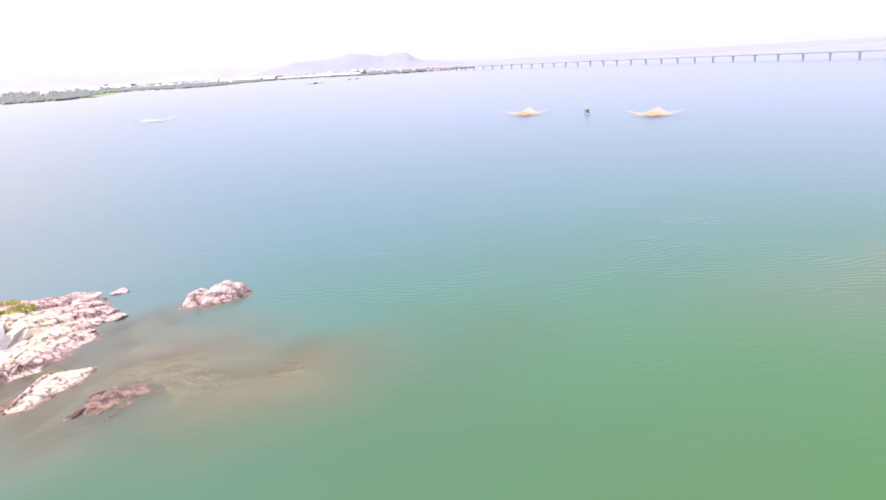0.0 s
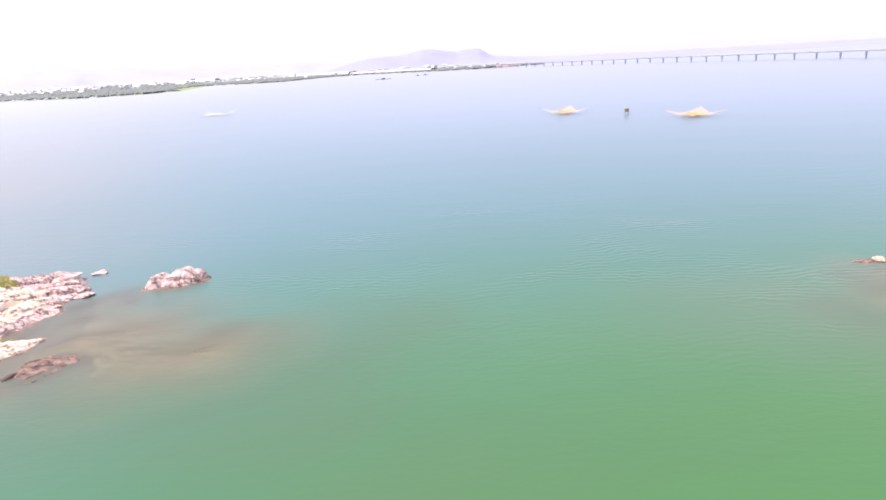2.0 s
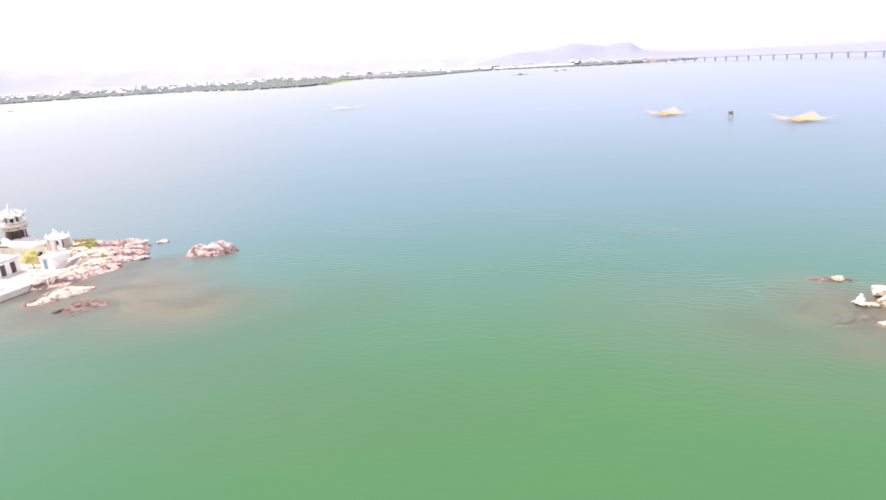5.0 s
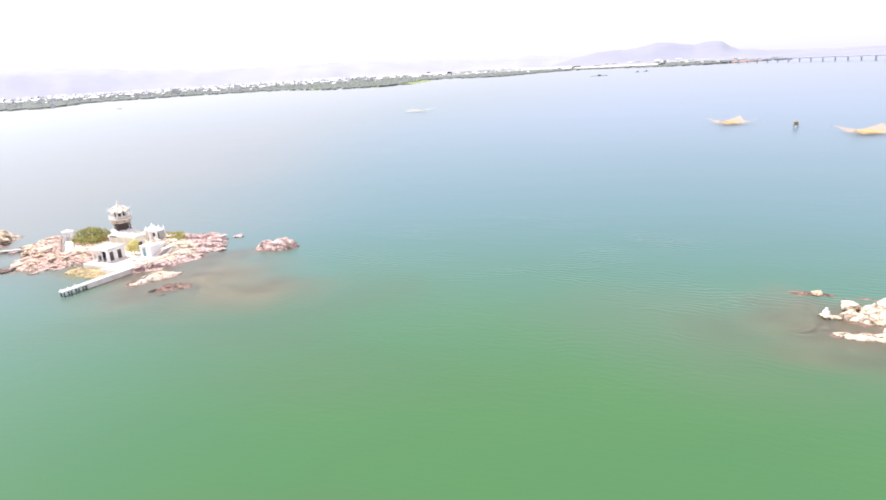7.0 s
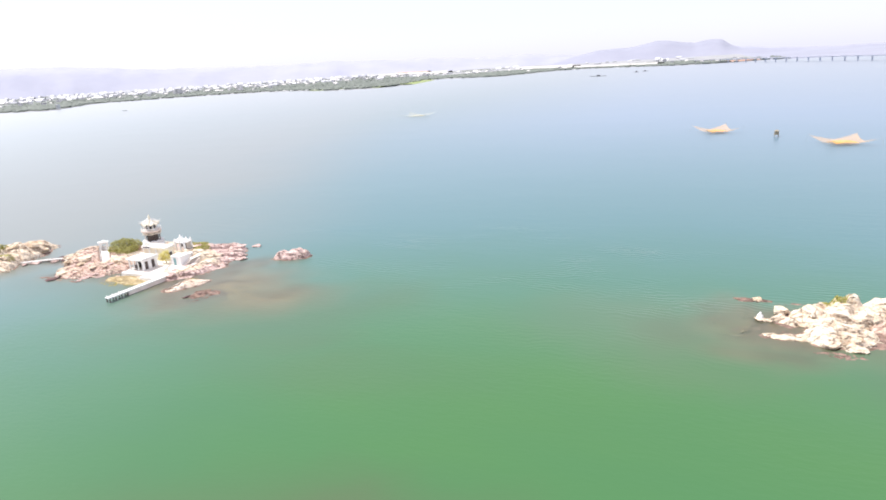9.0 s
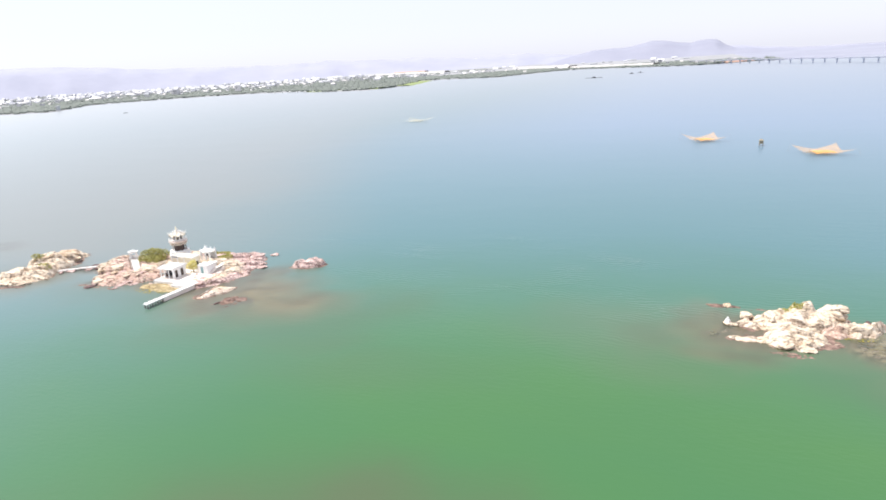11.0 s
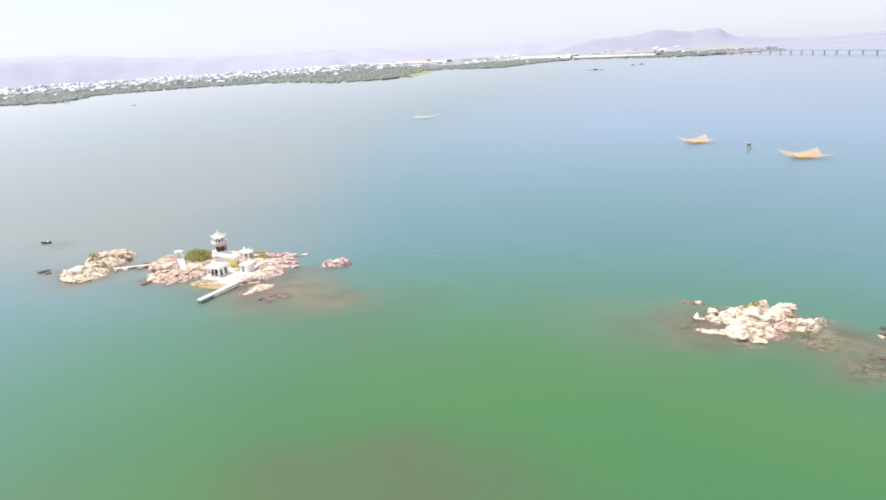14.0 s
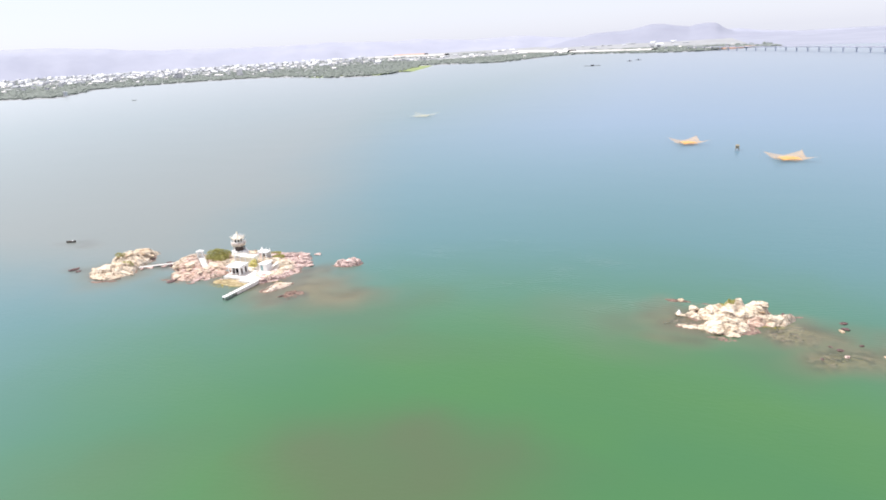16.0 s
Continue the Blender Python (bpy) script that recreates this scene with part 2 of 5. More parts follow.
# Near-black colour standing in for the shade inside porch, recess and openings.
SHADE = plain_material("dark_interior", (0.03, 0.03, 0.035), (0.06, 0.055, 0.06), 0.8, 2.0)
TEAL = plain_material("faded_teal_paint", (0.16, 0.3, 0.32), (0.24, 0.4, 0.41), 0.6, 3.0)
BLUSH = plain_material("pink_white_limewash", (0.62, 0.52, 0.47), (0.78, 0.69, 0.63), 0.8, 1.2)
ROOF_TILE = plain_material("sun_bleached_roof_tile", (0.62, 0.55, 0.44), (0.8, 0.73, 0.62), 0.75, 1.6)
BAMBOO = plain_material("grey_bamboo", (0.2, 0.17, 0.12), (0.34, 0.29, 0.2), 0.6, 3.0)
WET_PILE = plain_material("wet_dark_concrete", (0.1, 0.09, 0.08), (0.2, 0.18, 0.16), 0.6, 3.0)
LEAF_GREEN = leaf_material("green_leaves", (0.25, 0.25, 0.06), (0.48, 0.45, 0.17))
LEAF_YELLOW = leaf_material("yellow_leaves", (0.56, 0.5, 0.12), (0.84, 0.78, 0.4))
# Leaf greens paled to grey: the distance haze is in the colour.
LEAF_MANGROVE = leaf_material("mangrove_leaves", (0.26, 0.29, 0.26), (0.32, 0.35, 0.31), 0.45)
GRASS = leaf_material("dry_green_grass", (0.36, 0.36, 0.1), (0.58, 0.55, 0.22))
ALGAE = leaf_material("yellow_green_weed", (0.24, 0.2, 0.03), (0.42, 0.36, 0.07))
POLE = plain_material("weathered_pale_pole", (0.34, 0.32, 0.28), (0.48, 0.45, 0.4), 0.7, 3.0)
BARK = plain_material("grey_brown_bark", (0.12, 0.09, 0.06), (0.24, 0.19, 0.14), 0.9, 4.0)
# Lavender-grey ground, with the far shore's haze mixed into its colour.
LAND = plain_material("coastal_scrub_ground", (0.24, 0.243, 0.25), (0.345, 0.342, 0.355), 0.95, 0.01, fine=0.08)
MEADOW = plain_material("pale_green_marsh", (0.18, 0.23, 0.08), (0.27, 0.31, 0.13), 0.95, 0.02, fine=0.2)
SANDBANK = plain_material("pale_sand_embankment", (0.44, 0.42, 0.41), (0.6, 0.57, 0.55), 0.95, 0.02, fine=0.2)
RED_EARTH = plain_material("reddish_earth", (0.45, 0.27, 0.2), (0.6, 0.4, 0.32), 0.95, 0.02, fine=0.2)
# Haze blue is in both bridge colours; deck darkened against its sunlit glare.
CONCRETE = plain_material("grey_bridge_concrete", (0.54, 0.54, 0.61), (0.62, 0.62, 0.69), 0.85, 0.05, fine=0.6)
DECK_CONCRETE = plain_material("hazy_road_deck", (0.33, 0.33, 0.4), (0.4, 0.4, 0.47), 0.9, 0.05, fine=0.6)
# House walls dulled so their colour holds some of the haze.
TOWN_WALL = plain_material("pale_house_wall", (0.6, 0.6, 0.62), (0.74, 0.74, 0.76), 0.85, 0.1, random_part=True)
TOWN_ROOF = plain_material("faded_roof", (0.66, 0.62, 0.6), (0.84, 0.82, 0.8), 0.8, 0.1, random_part=True)
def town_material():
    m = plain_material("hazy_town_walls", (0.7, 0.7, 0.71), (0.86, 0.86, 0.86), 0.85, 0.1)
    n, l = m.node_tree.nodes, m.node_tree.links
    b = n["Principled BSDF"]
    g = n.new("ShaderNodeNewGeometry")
    # Blue-grey wall tones paint the haze over the town.
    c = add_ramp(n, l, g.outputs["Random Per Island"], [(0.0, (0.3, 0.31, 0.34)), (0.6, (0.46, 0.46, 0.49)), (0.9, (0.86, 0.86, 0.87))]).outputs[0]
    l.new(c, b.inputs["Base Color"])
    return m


TOWN = town_material()
# Lavender base colours plus a weak glow hold the haze of the far ground.
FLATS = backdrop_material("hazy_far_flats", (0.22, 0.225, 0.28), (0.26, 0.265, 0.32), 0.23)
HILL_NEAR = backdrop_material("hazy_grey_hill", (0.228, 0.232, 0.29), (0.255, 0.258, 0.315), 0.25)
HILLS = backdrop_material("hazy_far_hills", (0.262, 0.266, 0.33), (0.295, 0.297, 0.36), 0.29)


# ---- mesh helpers ----
def part(name, bm, material, parent=None, label="", smooth=False):
    me = bpy.data.meshes.new(name)
    bm.normal_update()
    bm.to_mesh(me)
    bm.free()
    me.materials.append(material)
    if smooth:
        me.polygons.foreach_set("use_smooth", [True] * len(me.polygons))
    ob = new(name, me)
    ob.parent = parent
    if label:
        ob["label"] = label
    return ob


def again(ob, m, parent):
    """One more object on the same mesh."""
    c = new(ob.name.split(".")[0], ob.data)
    c.parent, c.matrix_basis = parent, m
    return c


def thing(name, place, label, category, group="", kind=""):
    ob = new(name)
    ob.location = place
    ob.empty_display_size = 0.2
    return tagged(ob, label, category, group, kind)


def sheet(name, verts, faces, material, parent=None, label="", smooth=True):
    me = bpy.data.meshes.new(name)
    me.from_pydata(verts, [], faces)
    me.materials.append(material)
    if smooth:
        me.polygons.foreach_set("use_smooth", [True] * len(me.polygons))
    ob = new(name, me)
    ob.parent = parent
    if label:
        ob["label"] = label
    return ob


def add_box(bm, x0, x1, y0, y1, z0, z1, bevel=0.0):
    made = bmesh.ops.create_cube(bm, size=1, matrix=Matrix.Translation(((x0 + x1) / 2, (y0 + y1) / 2, (z0 + z1) / 2)) @ Matrix.Diagonal((x1 - x0, y1 - y0, z1 - z0, 1)))
    if bevel:
        edges = {e for v in made["verts"] for e in v.link_edges}
        bmesh.ops.bevel(bm, geom=list(edges), offset=bevel, segments=2, affect="EDGES")
    return bm


def box(*a, bevel=0.0):
    return add_box(bmesh.new(), *a, bevel=bevel)


def add_ring(bm, profile, sides, turn=0.0, centre=(0, 0)):
    """A turned solid: profile of (radius, z) from bottom to top, closed at both ends."""
    rings = []
    for r, z in profile:
        rings.append([bm.verts.new((centre[0] + r * math.cos(turn + 2 * math.pi * k / sides), centre[1] + r * math.sin(turn + 2 * math.pi * k / sides), z)) for k in range(sides)])
    for a, b in zip(rings, rings[1:]):
        for k in range(sides):
            bm.faces.new((a[k], a[(k + 1) % sides], b[(k + 1) % sides], b[k]))
    bm.faces.new(rings[0][::-1])
    bm.faces.new(rings[-1])
    return bm


def ring(profile, sides, turn=0.0, centre=(0, 0)):
    return add_ring(bmesh.new(), profile, sides, turn, centre)


def add_rod(bm, a, b, ra, rb=None, sides=6):
    a, b, rb = Vector(a), Vector(b), ra if rb is None else rb
    q = (b - a).to_track_quat("Z", "Y").to_matrix()
    low, high = [], []
    for k in range(sides):
        d = q @ Vector((math.cos(2 * math.pi * k / sides), math.sin(2 * math.pi * k / sides), 0))
        low.append(bm.verts.new(a + d * ra))
        high.append(bm.verts.new(b + d * rb))
    for k in range(sides):
        bm.faces.new((low[k], low[(k + 1) % sides], high[(k + 1) % sides], high[k]))
    bm.faces.new(low[::-1])
    bm.faces.new(high)
    return bm


def rod(a, b, ra, rb=None, sides=6):
    return add_rod(bmesh.new(), a, b, ra, rb, sides)


def curved_roof(sides, r_eave, z_eave, z_top, lift, thick=0.12, turn=0.0, r_top=0.12, rows=6, per=6):
    """A many-sided roof with a hollow sweep and upturned corners."""
    bm = bmesh.new()
    count = sides * per
    layers = []
    for side in (0.0, -thick):
        grid = []
        for i in range(rows + 1):
            f = i / rows
            line = []
            for k in range(count):
                a = turn + 2 * math.pi * k / count
                u = (k % per) / per
                corner = abs(2 * u - 1)
                r = (r_top + (r_eave - r_top) * f) * (math.cos(math.pi / sides) / math.cos((u - 0.5) * 2 * math.pi / sides))
                r *= 1 + 0.08 * f * f * corner ** 3
                z = z_top + (z_eave - z_top) * f ** 0.62 + lift * f ** 3 * corner ** 3 + side
                line.append(bm.verts.new((r * math.cos(a), r * math.sin(a), z)))
            grid.append(line)
        layers.append(grid)
    for n, grid in enumerate(layers):
        for a, b in zip(grid, grid[1:]):
            for k in range(count):
                q = (a[k], b[k], b[(k + 1) % count], a[(k + 1) % count])
                bm.faces.new(q if n == 0 else q[::-1])
    for k in range(count):
        bm.faces.new((layers[0][-1][k], layers[1][-1][k], layers[1][-1][(k + 1) % count], layers[0][-1][(k + 1) % count]))
    bm.faces.new(layers[0][0])
    return bm


# ---- rock and sea floor ----
def value_noise(x, y, size, seed):
    """Smooth noise in -1..1 over arrays, features about size metres."""
    gen = np.random.RandomState(seed)
    table = gen.uniform(-1, 1, (64, 64))
    u, v = x / size + 1000.0, y / size + 1000.0
    i, j = np.floor(u).astype(int), np.floor(v).astype(int)
    fu, fv = u - i, v - j
    fu, fv = fu * fu * (3 - 2 * fu), fv * fv * (3 - 2 * fv)
    g = lambda a, b: table[a % 64, b % 64]
    return (g(i, j) * (1 - fu) + g(i + 1, j) * fu) * (1 - fv) + (g(i, j + 1) * (1 - fu) + g(i + 1, j + 1) * fu) * fv


def lobe_height(x, y, lobes):
    """Height of overlapping domed lobes (cx, cy, rx, ry, degrees, height); below water it falls away."""
    best = np.full(x.shape, -9.0)
    for cx, cy, rx, ry, turn, h in lobes:
        c, s = math.cos(radians(turn)), math.sin(radians(turn))
        dx, dy = x - cx, y - cy
        u, v = (c * dx + s * dy) / rx, (-s * dx + c * dy) / ry
        f = 1 - np.sqrt(u * u + v * v)
        up = h * np.clip(1.7 * f, 0, 1) ** 0.6
        best = np.maximum(best, np.where(f > 0, up, f * min(rx, ry) * 0.55))
    return best


def fracture(x, y, size, seed, turn, stretch):
    """Blocky jointing: each block's own random level, and the distance to the nearest joint."""
    gen = np.random.RandomState(seed)
    c, s = math.cos(radians(turn)), math.sin(radians(turn))
    u, v = (c * x + s * y) / (size * stretch), (-s * x + c * y) / size
    u, v = u + 0.25 * value_noise(x, y, size * 1.3, seed + 5), v + 0.25 * value_noise(x, y, size * 1.3, seed + 6)
    i, j = np.floor(u).astype(int), np.floor(v).astype(int)
    jit, lev = gen.uniform(0.1, 0.9, (64, 64, 2)), gen.uniform(-1, 1, (64, 64, 3))
    near, next_near = np.full(x.shape, 9.0), np.full(x.shape, 9.0)
    level, tilt = np.zeros(x.shape), np.zeros(x.shape)
    for a in (-1, 0, 1):
        for b in (-1, 0, 1):
            p = jit[(i + a) % 64, (j + b) % 64]
            du, dv = u - (i + a + p[..., 0]), v - (j + b + p[..., 1])
            d = np.sqrt(du * du + dv * dv)
            q = lev[(i + a) % 64, (j + b) % 64]
            closer = d < near
            next_near = np.where(closer, near, np.minimum(next_near, d))
            level = np.where(closer, q[..., 0], level)
            tilt = np.where(closer, q[..., 1] * du + q[..., 2] * dv, tilt)
            near = np.minimum(near, d)
    return level, tilt, next_near - near


def rock_field(x, y, lobes, seed, size=2.2, turn=30.0, stretch=1.8, rough=0.45):
    wx = x + 1.1 * value_noise(x, y, 4.5, seed) + 0.4 * value_noise(x, y, 1.4, seed + 1)
    wy = y + 1.1 * value_noise(x, y, 4.5, seed + 2) + 0.4 * value_noise(x, y, 1.4, seed + 3)
    z = lobe_height(wx, wy, lobes)
    on = np.clip(z * 1.6 + 0.5, 0, 1)
    level, tilt, gap = fracture(x, y, size, seed + 10, turn, stretch)
    level2, tilt2, gap2 = fracture(x, y, size * 0.4, seed + 20, turn + 15, stretch)
    z = z + on * rough * (0.9 * level + 0.8 * tilt) - on * rough * 0.9 * np.exp(-gap * 18)
    z = z + on * rough * 0.25 * (level2 + 1.3 * tilt2) - on * rough * 0.25 * np.exp(-gap2 * 14)
    return z + 0.07 * on * value_noise(x, y, 0.9, seed + 31) + 0.05 * value_noise(x, y, 0.45, seed + 30)


def rock_mesh(name, lobes, seed, material, parent, label, step=0.28, level=None, span=(-1e9, 1e9), pale=None, **how):
    x0 = min(l[0] - max(l[2], l[3]) for l in lobes) - 5
    x1 = max(l[0] + max(l[2], l[3]) for l in lobes) + 5
    y0 = min(l[1] - max(l[2], l[3]) for l in lobes) - 5
    y1 = max(l[1] + max(l[2], l[3]) for l in lobes) + 5
    xs, ys = np.arange(x0, x1, step), np.arange(y0, y1, step)
    x, y = np.meshgrid(xs, ys)
    jx = x + step * 0.3 * value_noise(x, y, step * 1.1, seed + 40)
    z = rock_field(x, y, lobes, seed, **how)
    if level:
        z = level(x, y, z)
    z = np.maximum(z, -2.4)
    ix = np.arange(x.size).reshape(x.shape)
    quads = np.stack([ix[:-1, :-1], ix[:-1, 1:], ix[1:, 1:], ix[1:, :-1]], -1).reshape(-1, 4)
    middle = x.ravel()[quads[:, 0]]
    keep = (z.ravel()[quads].max(1) > -1.6) & (middle > span[0]) & (middle <= span[1])
    quads = quads[keep]
    used, back = np.unique(quads.ravel(), return_inverse=True)
    verts = np.stack([jx.ravel(), y.ravel(), z.ravel()], 1)[used]
    ob = sheet(name, verts.tolist(), back.reshape(-1, 4).tolist(), material, parent, label, smooth=False)
    if pale:
        ob.data.attributes.new("pale", "FLOAT", "POINT").data.foreach_set("value", pale(verts[:, 0], verts[:, 1]).astype(np.float32))
    return ob


def boulder_mesh(name, seed, material, flat=0.62):
    bm = bmesh.new()
    bmesh.ops.create_icosphere(bm, subdivisions=3, radius=1.0)
    gen = random.Random(seed)
    cuts = [(Vector((gen.gauss(0, 1), gen.gauss(0, 1), gen.gauss(0, 0.8))).normalized(), gen.uniform(0.5, 0.82)) for _ in range(16)]
    for v in bm.verts:
        p = v.co.copy()
        for nrm, d in cuts:
            over = p.dot(nrm) - d
            if over > 0:
                p -= nrm * over * 0.94
        p *= 1.12 + 0.1 * noise.noise(p * 2.2 + Vector((seed, 0, 0))) + 0.05 * noise.noise(p * 6)
        v.co = Vector((p.x * 1.15, p.y * 0.92, p.z * flat))
    me = bpy.data.meshes.new(name)
    bm.to_mesh(me)
    bm.free()
    me.materials.append(material)
    return me


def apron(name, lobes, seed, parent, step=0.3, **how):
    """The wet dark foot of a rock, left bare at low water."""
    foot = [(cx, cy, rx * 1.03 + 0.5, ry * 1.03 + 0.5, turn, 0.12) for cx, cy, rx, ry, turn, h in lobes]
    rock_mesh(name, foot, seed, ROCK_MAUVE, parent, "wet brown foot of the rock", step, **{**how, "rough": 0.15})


BOULDERS = {}
for key, mat in (("cream", ROCK_CREAM), ("pink", ROCK_PINK), ("tan", ROCK_TAN), ("wet", ROCK_WET)):
    BOULDERS[key] = [boulder_mesh("boulder", 11 * k + len(key), mat) for k in range(5)]


def boulder(key, k, x, y, z, r, turn=0.0, long=1.0, high=1.0, parent=None):
    ob = new("boulder", BOULDERS[key][k % 5])
    ob.parent = parent
    ob.matrix_basis = pose(x, y, z, 0, 0, turn) @ Matrix.Diagonal((r * long, r, r * high, 1))
    return ob


MAIN_LOBES = [
    (-88.0, 72.5, 7.2, 6.4, 20, 2.3), (-79.5, 64.6, 8.2, 4.6, 10, 1.5), (-80, 76, 9, 7, 0, 2.0), (-73, 79, 9, 8, 0, 2.4),
    (-63, 79, 10, 8.0, 0, 2.2), (-56.6, 73.5, 6.8, 7.4, -50, 1.35), (-55.4, 79.5, 5.8, 6.4, -35, 1.1), (-58.5, 85.6, 6.6, 3.6, -8, 1.3),
    (-56.0, 67.3, 6.0, 4.4, 40, 0.95), (-52.3, 70.6, 5.4, 2.9, 52, 0.75), (-63, 68.5, 9, 6, 0, 1.0), (-61.5, 81.5, 11, 4.5, -2, 1.7),
]
WEST_LOBES = [(-110.5, 60, 8.0, 6.0, 10, 2.1), (-112, 69.5, 6.5, 6.5, 40, 3.0), (-109, 65.5, 4.4, 6.2, 20, 2.1), (-113.5, 76.0, 4.6, 2.4, 45, 1.6)]
EAST_LOBES = [
    (68.2, 69.2, 5.7, 4.2, 5, 2.0), (70.3, 70.5, 4.0, 3.2, 5, 2.9), (72.2, 71.6, 2.3, 2.0, 20, 3.5), (69.2, 64.2, 4.6, 5.2, 60, 1.6), (64, 63.0, 4.6, 1.1, 8, 0.4),
    (73.0, 69.8, 3.4, 3.0, 0, 2.0), (62.6, 67.8, 2.4, 1.5, 0, 0.6), (76.3, 72.2, 2.2, 1.8, 20, 3.3), (75.2, 71.4, 1.8, 1.8, 0, 2.3),
]
EAST_HOW = dict(size=2.1, turn=14, stretch=1.5, rough=0.33)
EAST_PINK_LOBES = [(77.4, 68.6, 5.4, 2.3, 28, 1.5), (80.4, 70.4, 3.2, 1.6, 33, 1.35)]
ISLE_LOBES = [(-39.4, 82.6, 1.9, 1.6, 30, 1.6), (-36.4, 83.2, 2.3, 2.0, -5, 1.75), (-37.9, 82.2, 1.8, 1.4, 10, 1.2), (-35.2, 84.0, 1.3, 1.1, 20, 1.2)]
SLAB_LOBES = [(-48.6, 61.5, 4.6, 1.8, 66, 0.8), (-48.4, 62.2, 2.4, 1.4, 62, 0.9)]
DARK_LOBES = [(-42.0, 58.2, 2.9, 1.3, 65, 0.3), (-40.4, 57.4, 3.4, 2.2, 62, 0.0), (-42.6, 55.4, 2.0, 1.2, 50, -0.1)]
SHOALS = [   # cx, cy, rx, ry, degrees, how far the bed shows
    (-39, 63, 19, 13, 35, 0.75), (-29, 59, 17, 11, 30, 0.55), (-55, 60, 9, 7, 20, 0.7), (-66, 61.0, 8, 5, 8, 1.0), (-51.5, 64.2, 9, 3.6, 55, 1.0), (-47, 62, 8, 5, 50, 0.85), (-82, 60, 10, 4, 0, 0.5),
    (-38, 82, 7, 5, 0, 0.5), (-45, 75, 12, 8, 60, 0.5), (-110, 61, 13, 13, 0, 0.55), (-124, 58, 9, 5, 0, 0.3), (66, 66, 15, 11, 0, 0.75), (56, 70, 8, 9, 0, 0.5),
    (84, 66, 12, 9, 0, 0.6), (91, 56, 12, 8, 20, 0.65), (104, 60, 10, 10, 0, 0.5), (60, 56, 9, 5, 0, 0.35), (-98, 69, 7, 5, 0, 0.5),
    (50, 62, 12, 8, 0, 0.12), (-152, 80, 12, 5, 0, 0.2),
]
SILT = [(18, 0, 34, 20, 10, 0.95), (-24, -14, 26, 14, 30, 0.25), (-21, 53, 34, 17, 30, 0.5), (-14, 45, 20, 10, 15, 0.35), (38, 62, 26, 15, 5, 0.15), (56, 58, 28, 16, 10, 0.3), (86, 58, 26, 16, 10, 0.55), (-60, 58, 40, 14, 0, 0.4), (2, 38, 30, 11, 8, 0.2), (-112, 60, 22, 18, 0, 0.3)]
BREEZE = [(20, 92, 75, 34, -6, 1.0), (48, 74, 30, 24, 0, 1.0), (-30, 96, 34, 20, 0, 0.8), (30, 52, 22, 12, 0, 0.2), (105, 70, 30, 26, 0, 0.6)]    # where the wind ruffles the lagoon


def soft_lobes(x, y, lobes):
    out = np.zeros(x.shape)
    for cx, cy, rx, ry, turn, amount in lobes:
        c, s = math.cos(radians(turn)), math.sin(radians(turn))
        u, v = (c * (x - cx) + s * (y - cy)) / rx, (-s * (x - cx) + c * (y - cy)) / ry
        f = np.clip(1.15 - np.sqrt(u * u + v * v), 0, 1)
        out = np.maximum(out, amount * f * f * (3 - 2 * f))
    return out


# ---- the water, one sheet to the horizon, and the bed beneath its shallows ----
def spread(lo, hi, step, end_lo, end_hi):
    mid = list(np.arange(lo, hi, step))
    left, d, p = [], step, lo
    while p > end_lo:
        d *= 1.28
        p -= d
        left.append(max(p, end_lo))
    right, d, p = [], step, hi
    while p < end_hi:
        right.append(p)
        d *= 1.28
        p += d
    return np.array(left[::-1] + mid + right + [end_hi])


